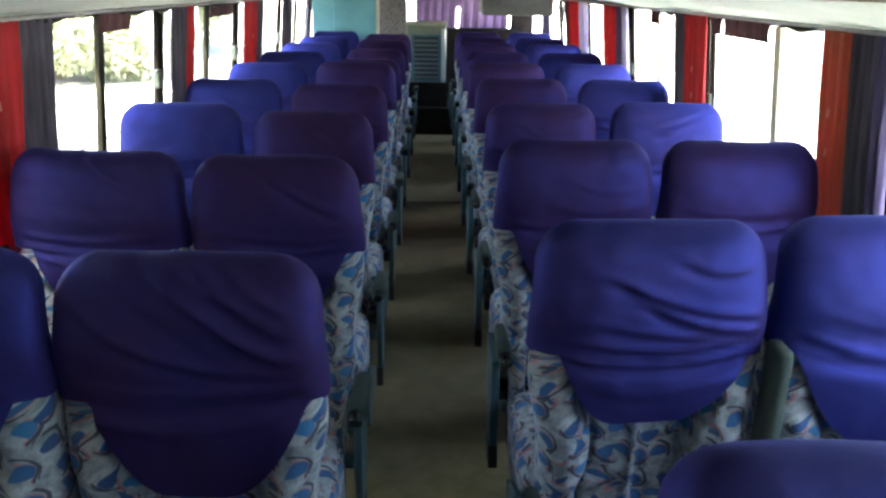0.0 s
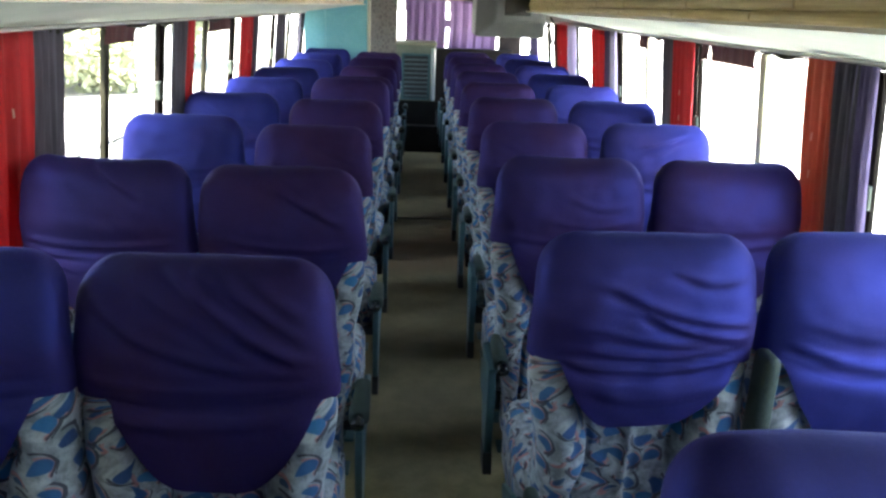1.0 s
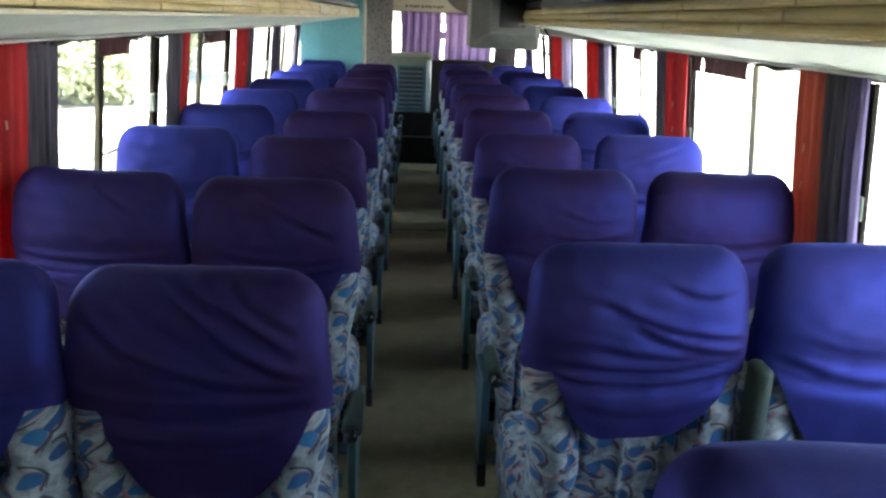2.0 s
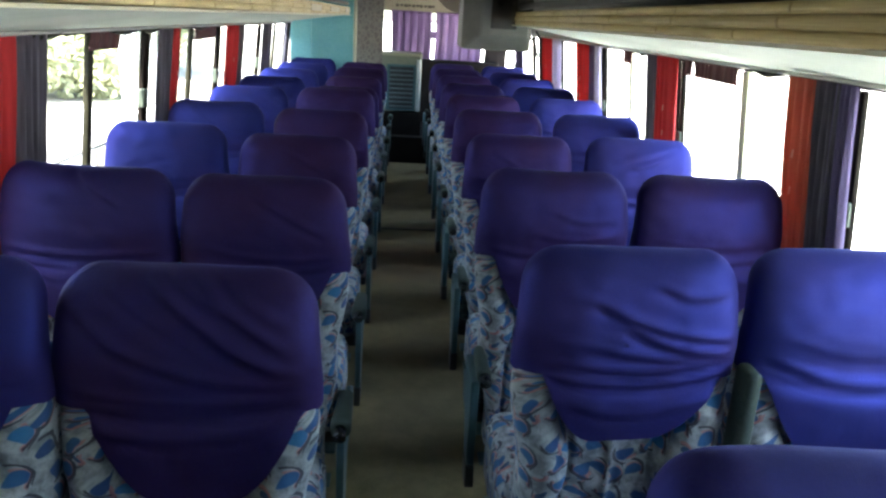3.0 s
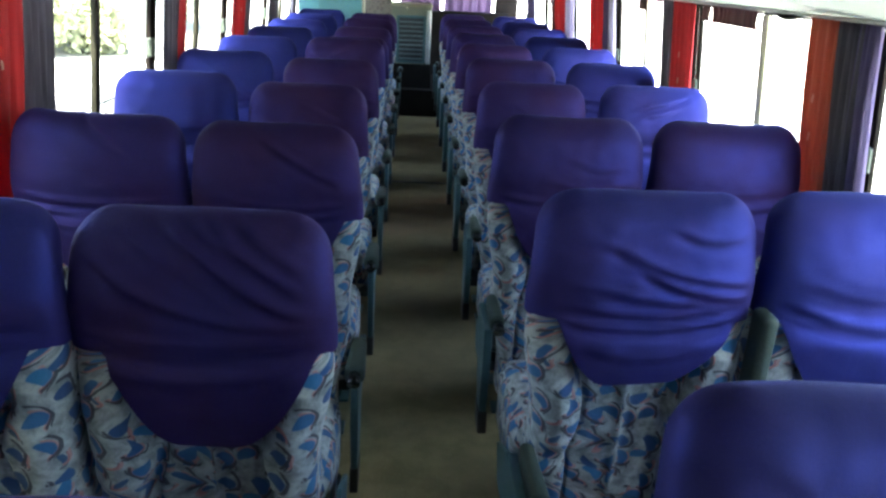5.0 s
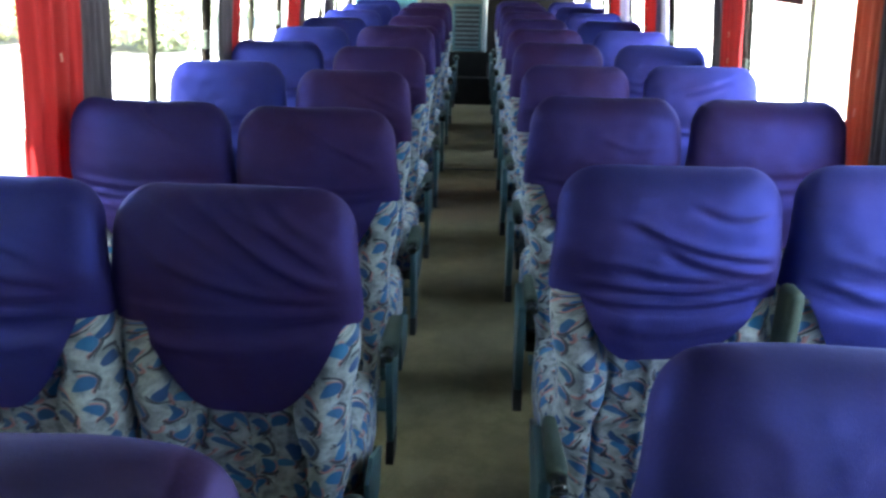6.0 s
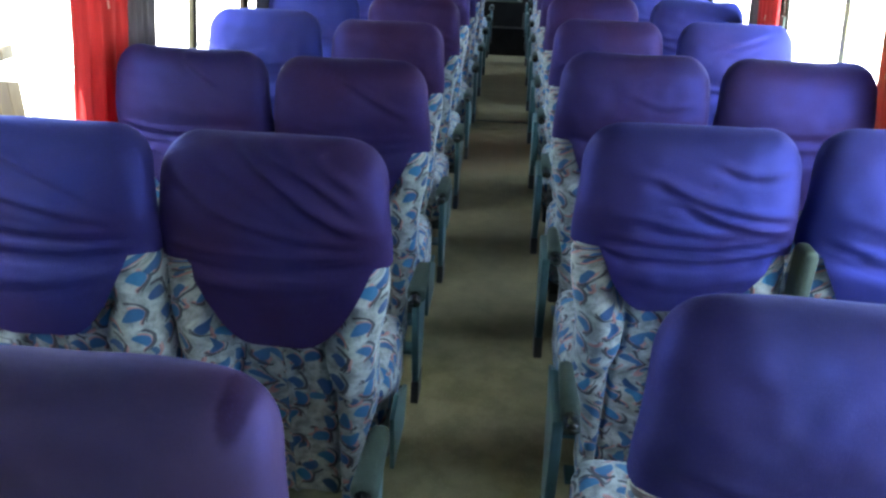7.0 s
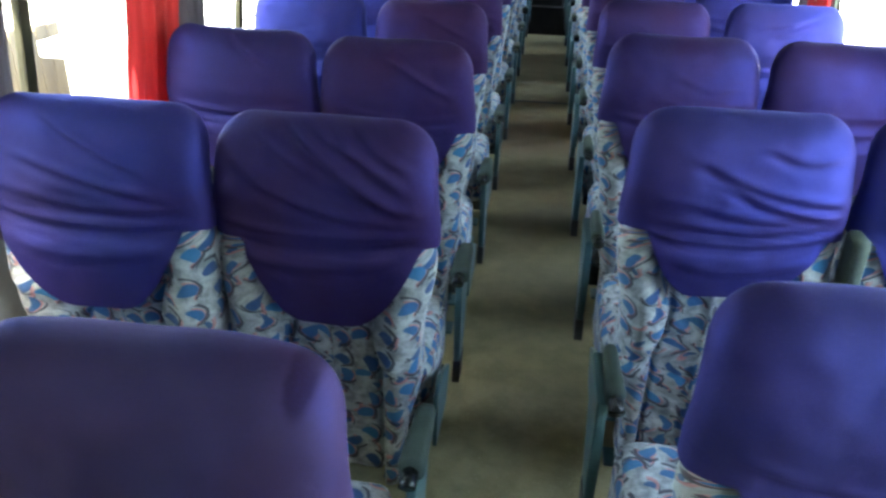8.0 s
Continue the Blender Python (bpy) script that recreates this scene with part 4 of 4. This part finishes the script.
front_ring = [surround.verts.new(c) for c in ((-0.112, -0.02, 0.098), (0.175, -0.02, 0.098), (0.175, -0.02, 0.54), (-0.112, -0.02, 0.54))]
surround.faces.new(front_ring)
surround.faces.new(back_ring[::-1])
for k in range(4):
    surround.faces.new((back_ring[k], back_ring[(k + 1) % 4], front_ring[(k + 1) % 4], front_ring[k]))
bmesh.ops.bevel(surround, geom=surround.edges[:], offset=0.006, segments=2, affect="EDGES")
part("bezel", surround, M_TVGREY, tv, "grey front surround with slanting sides", False)
part("screen", box_bm(-0.055, 0.105, -0.026, 0.0, 0.133, 0.535, 0.004), M_SCREEN, tv, "dark switched-off screen", False)
part("cable", tube_bm([(0.20, 0.0, 0.09), (0.235, -0.01, 0.05), (0.255, 0.0, -0.02), (0.27, 0.02, -0.03), (0.27, 0.03, 0.08), (0.24, 0.05, 0.13)], 0.006, 8), M_BLACK, tv, "black cable loop", True)
tagged(tv, "grey television in a casing hung beside the luggage rack", "television")

# ---- seats ----
PITCH = 0.819
# per seat: shift forward, lift, width factor, shift to the right
OFFSETS = {
    (-1, 0, 0): (-0.02, -0.070, 1.02, -0.002), (-1, 0, 1): (-0.02, -0.066, 1.02, 0),
    (1, 0, 0): (0, -0.024, 0.97, 0.025), (1, 0, 1): (0, -0.02, 1.0, 0.02), (1, 1, 0): (0, -0.014, 1.0, 0),
    (-1, 1, 0): (0, -0.037, 1.035, -0.009), (-1, 1, 1): (-0.04, -0.018, 1.05, -0.008),
    (-1, 2, 0): (0, -0.026, 1.0, 0), (-1, 2, 1): (0, -0.018, 1.01, 0),
    (-1, 3, 0): (0, -0.026, 0.945, -0.016), (-1, 5, 0): (0, 0.012, 0.96, -0.012),
    (-1, 6, 0): (0.01, -0.05, 0.95, -0.012), (-1, 7, 0): (0.02, -0.04, 0.95, -0.012),
    (1, 2, 0): (0, -0.002, 0.985, -0.018), (1, 2, 1): (0, 0, 0.98, -0.030), (1, 1, 1): (0, 0, 1.0, -0.01),
    (1, 3, 0): (0.01, -0.01, 0.93, -0.016), (1, 3, 1): (0, 0, 0.95, -0.025),
}
for row in range(0, 10):
    double_seat(-1, 0.546 + PITCH * row, row, OFFSETS)
    double_seat(1, 0.708 + PITCH * row, row, OFFSETS)

# ---- outside ----
M_ROAD = plain("dusty_worn_asphalt", (0.16, 0.155, 0.14), (0.24, 0.23, 0.21), 0.9, 0.0, 2)
tagged(part("road", box_bm(-60, -1.6, -60, 90, -1.0, -0.995), M_ROAD, None, "", False), "dusty pale grey asphalt road beside the coach", "road", kind="structure")
tagged(part("ground", box_bm(-400, 400, -400, 400, -1.2, -1.0), M_CONCRETE, None, "", False), "pale sunlit concrete yard around the coach", "ground", kind="structure")


def tree(x, y, h, r, seed, leaves):
    rng = random.Random(seed)
    root = new("tree")
    root.location = (x, y, -1.0)
    trunk = bmesh.new()
    pts = [(0.15 * math.sin(k * 1.3), 0.1 * math.cos(k), h * 0.6 * k / 5) for k in range(6)]
    tube_bm(pts, 0.16, 9, trunk)
    clumps = []
    for k in range(14):
        a, zz = rng.uniform(0, 6.28), rng.uniform(0.10, 0.95) * h
        rr = r * rng.uniform(0.25, 0.75)
        tip = Vector((rr * math.cos(a), rr * math.sin(a), zz))
        tube_bm([(0, 0, h * 0.38), tuple(tip * 0.55 + Vector((0, 0, h * 0.2))), tuple(tip)], 0.05, 6, trunk)
        clumps.append((tip, r * rng.uniform(0.3, 0.5)))
    part("trunk", trunk, M_BARK, root)
    verts, faces = [], []
    for k in range(leaves):
        c, cr = rng.choice(clumps)
        d = Vector((rng.gauss(0, 1), rng.gauss(0, 1), rng.gauss(0, 0.8))).normalized() * cr * rng.uniform(0.3, 1.0) ** 0.5
        p, s = c + d, rng.uniform(0.08, 0.17)
        u = Vector((rng.gauss(0, 1), rng.gauss(0, 1), rng.gauss(0, 1))).normalized()
        w = u.orthogonal().normalized()
        i = len(verts)
        verts += [p - u * s, p + w * s * 0.45, p + u * s, p - w * s * 0.45]
        faces.append((i, i + 1, i + 2, i + 3))
    me = bpy.data.meshes.new("crown")
    me.from_pydata(verts, [], faces)
    me.materials.append(M_LEAF)
    crown = new("crown", me)
    crown.parent = root
    return tagged(root, "leafy green tree in bright sunlight beside the yard", "tree", "trees outside")


# the two at negative y are unseen, added to dim the left windows
for i, (x, y, h, r) in enumerate(((-10.5, 22.0, 5.6, 2.8), (-11.5, 27.5, 6.8, 3.2), (-14.5, 23.0, 6.4, 3.2), (-15.5, 17.5, 6.5, 3.2), (-5.8, -1.6, 7.5, 3.0), (-5.6, -5.0, 7.0, 3.2), (-10, 31.0, 6.5, 3.5))):
    tree(x, y, h, r, 10 + i, 16000)
for i, (x, y, h, r) in enumerate(((-13.4, 30.6, 3.0, 1.6), (-11.6, 27.6, 2.6, 1.5), (-10.0, 24.8, 2.8, 1.4), (-8.6, 22.6, 2.3, 1.2))):
    tagged(tree(x, y, h, r, 40 + i, 7000), "leafy roadside bush in bright sunlight", "bush", "bushes outside").name = "bush"
gate = new("sheet_gate")
gate.location = (-7.3, 20.6, -1.0)
for k in range(9):
    part("rib", box_bm(0.13 * k, 0.13 * k + 0.085, -0.02, 0.02, 0.05, 2.0, 0.012, 1), M_TVGREY if k % 4 == 3 else M_ZINC, gate, "", False)
part("post", tube_bm([(-0.05, 0, 0), (-0.05, 0, 2.1)], 0.04, 10), M_ZINC, gate, "grey steel post")
part("post", tube_bm([(1.20, 0, 0), (1.20, 0, 2.1)], 0.04, 10), M_ZINC, gate, "grey steel post")
tagged(gate, "grey ribbed metal sheet gate beside the road", "gate")
trailer = new("flatbed_trailer")
trailer.location = (-3.92, 6.15, -1.0)
part("bed", box_bm(-0.50, 0.50, 0.0, 4.7, 1.06, 1.20, 0.02), M_VANWHITE, trailer, "white painted bed", False)
part("top_rail", box_bm(0.46, 0.54, -0.02, 4.72, 1.205, 1.275, 0.012), M_VANWHITE, trailer, "white edge rail", False)
for k in range(4):
    part("side_board", box_bm(0.505, 0.525, 0.03 + 1.17 * k, 1.17 + 1.17 * k, 0.25, 1.055, 0.006, 1), M_VANTAN if k > 1 else M_VANWHITE, trailer, "tan side board" if k > 1 else "white side board", False)
part("chassis", box_bm(-0.35, 0.35, 0.2, 4.5, 0.55, 1.05, 0.02), M_CONCRETE, trailer, "pale grey painted chassis", False)
for yy in (1.0, 3.7):
    for xx in (-0.40, 0.40):
        wheel = bmesh.new()
        bmesh.ops.create_cone(wheel, cap_ends=True, segments=24, radius1=0.36, radius2=0.36, depth=0.2, matrix=pose(xx, yy, 0.36, 0, 90, 0))
        bmesh.ops.bevel(wheel, geom=[e for e in wheel.edges if len(e.link_faces) == 2 and e.calc_face_angle() > 1.2], offset=0.04, segments=2, affect="EDGES")
        part("wheel", wheel, M_BLACK, trailer, "black tyre", False)
tagged(trailer, "white flatbed trailer with tan side boards on the road", "trailer")
fence = new("plank_fence")
fence.location = (-4.75, 3.0, -1.0)
M_PLANK = plain("weathered_planks", (0.040, 0.030, 0.020), (0.085, 0.066, 0.042), 0.9, 0.0, 6, 0.2, (1, 1, 0.15))
rngf = random.Random(3)
for k in range(21):
    part("plank", box_bm(-0.02, 0.02, 0.19 * k, 0.19 * k + 0.175, 0.0, 1.20 + rngf.uniform(-0.08, 0.08), 0.004, 1), M_PLANK, fence, "", False)
tagged(fence, "weathered plank fence behind the flatbed trailer", "fence")
tagged(part("yard_wall", box_bm(24.5, 24.8, -22, 80, -1.0, 1.2), M_PLASTER, None, "", False), "long whitewashed yard wall in sunlight", "wall", kind="structure")
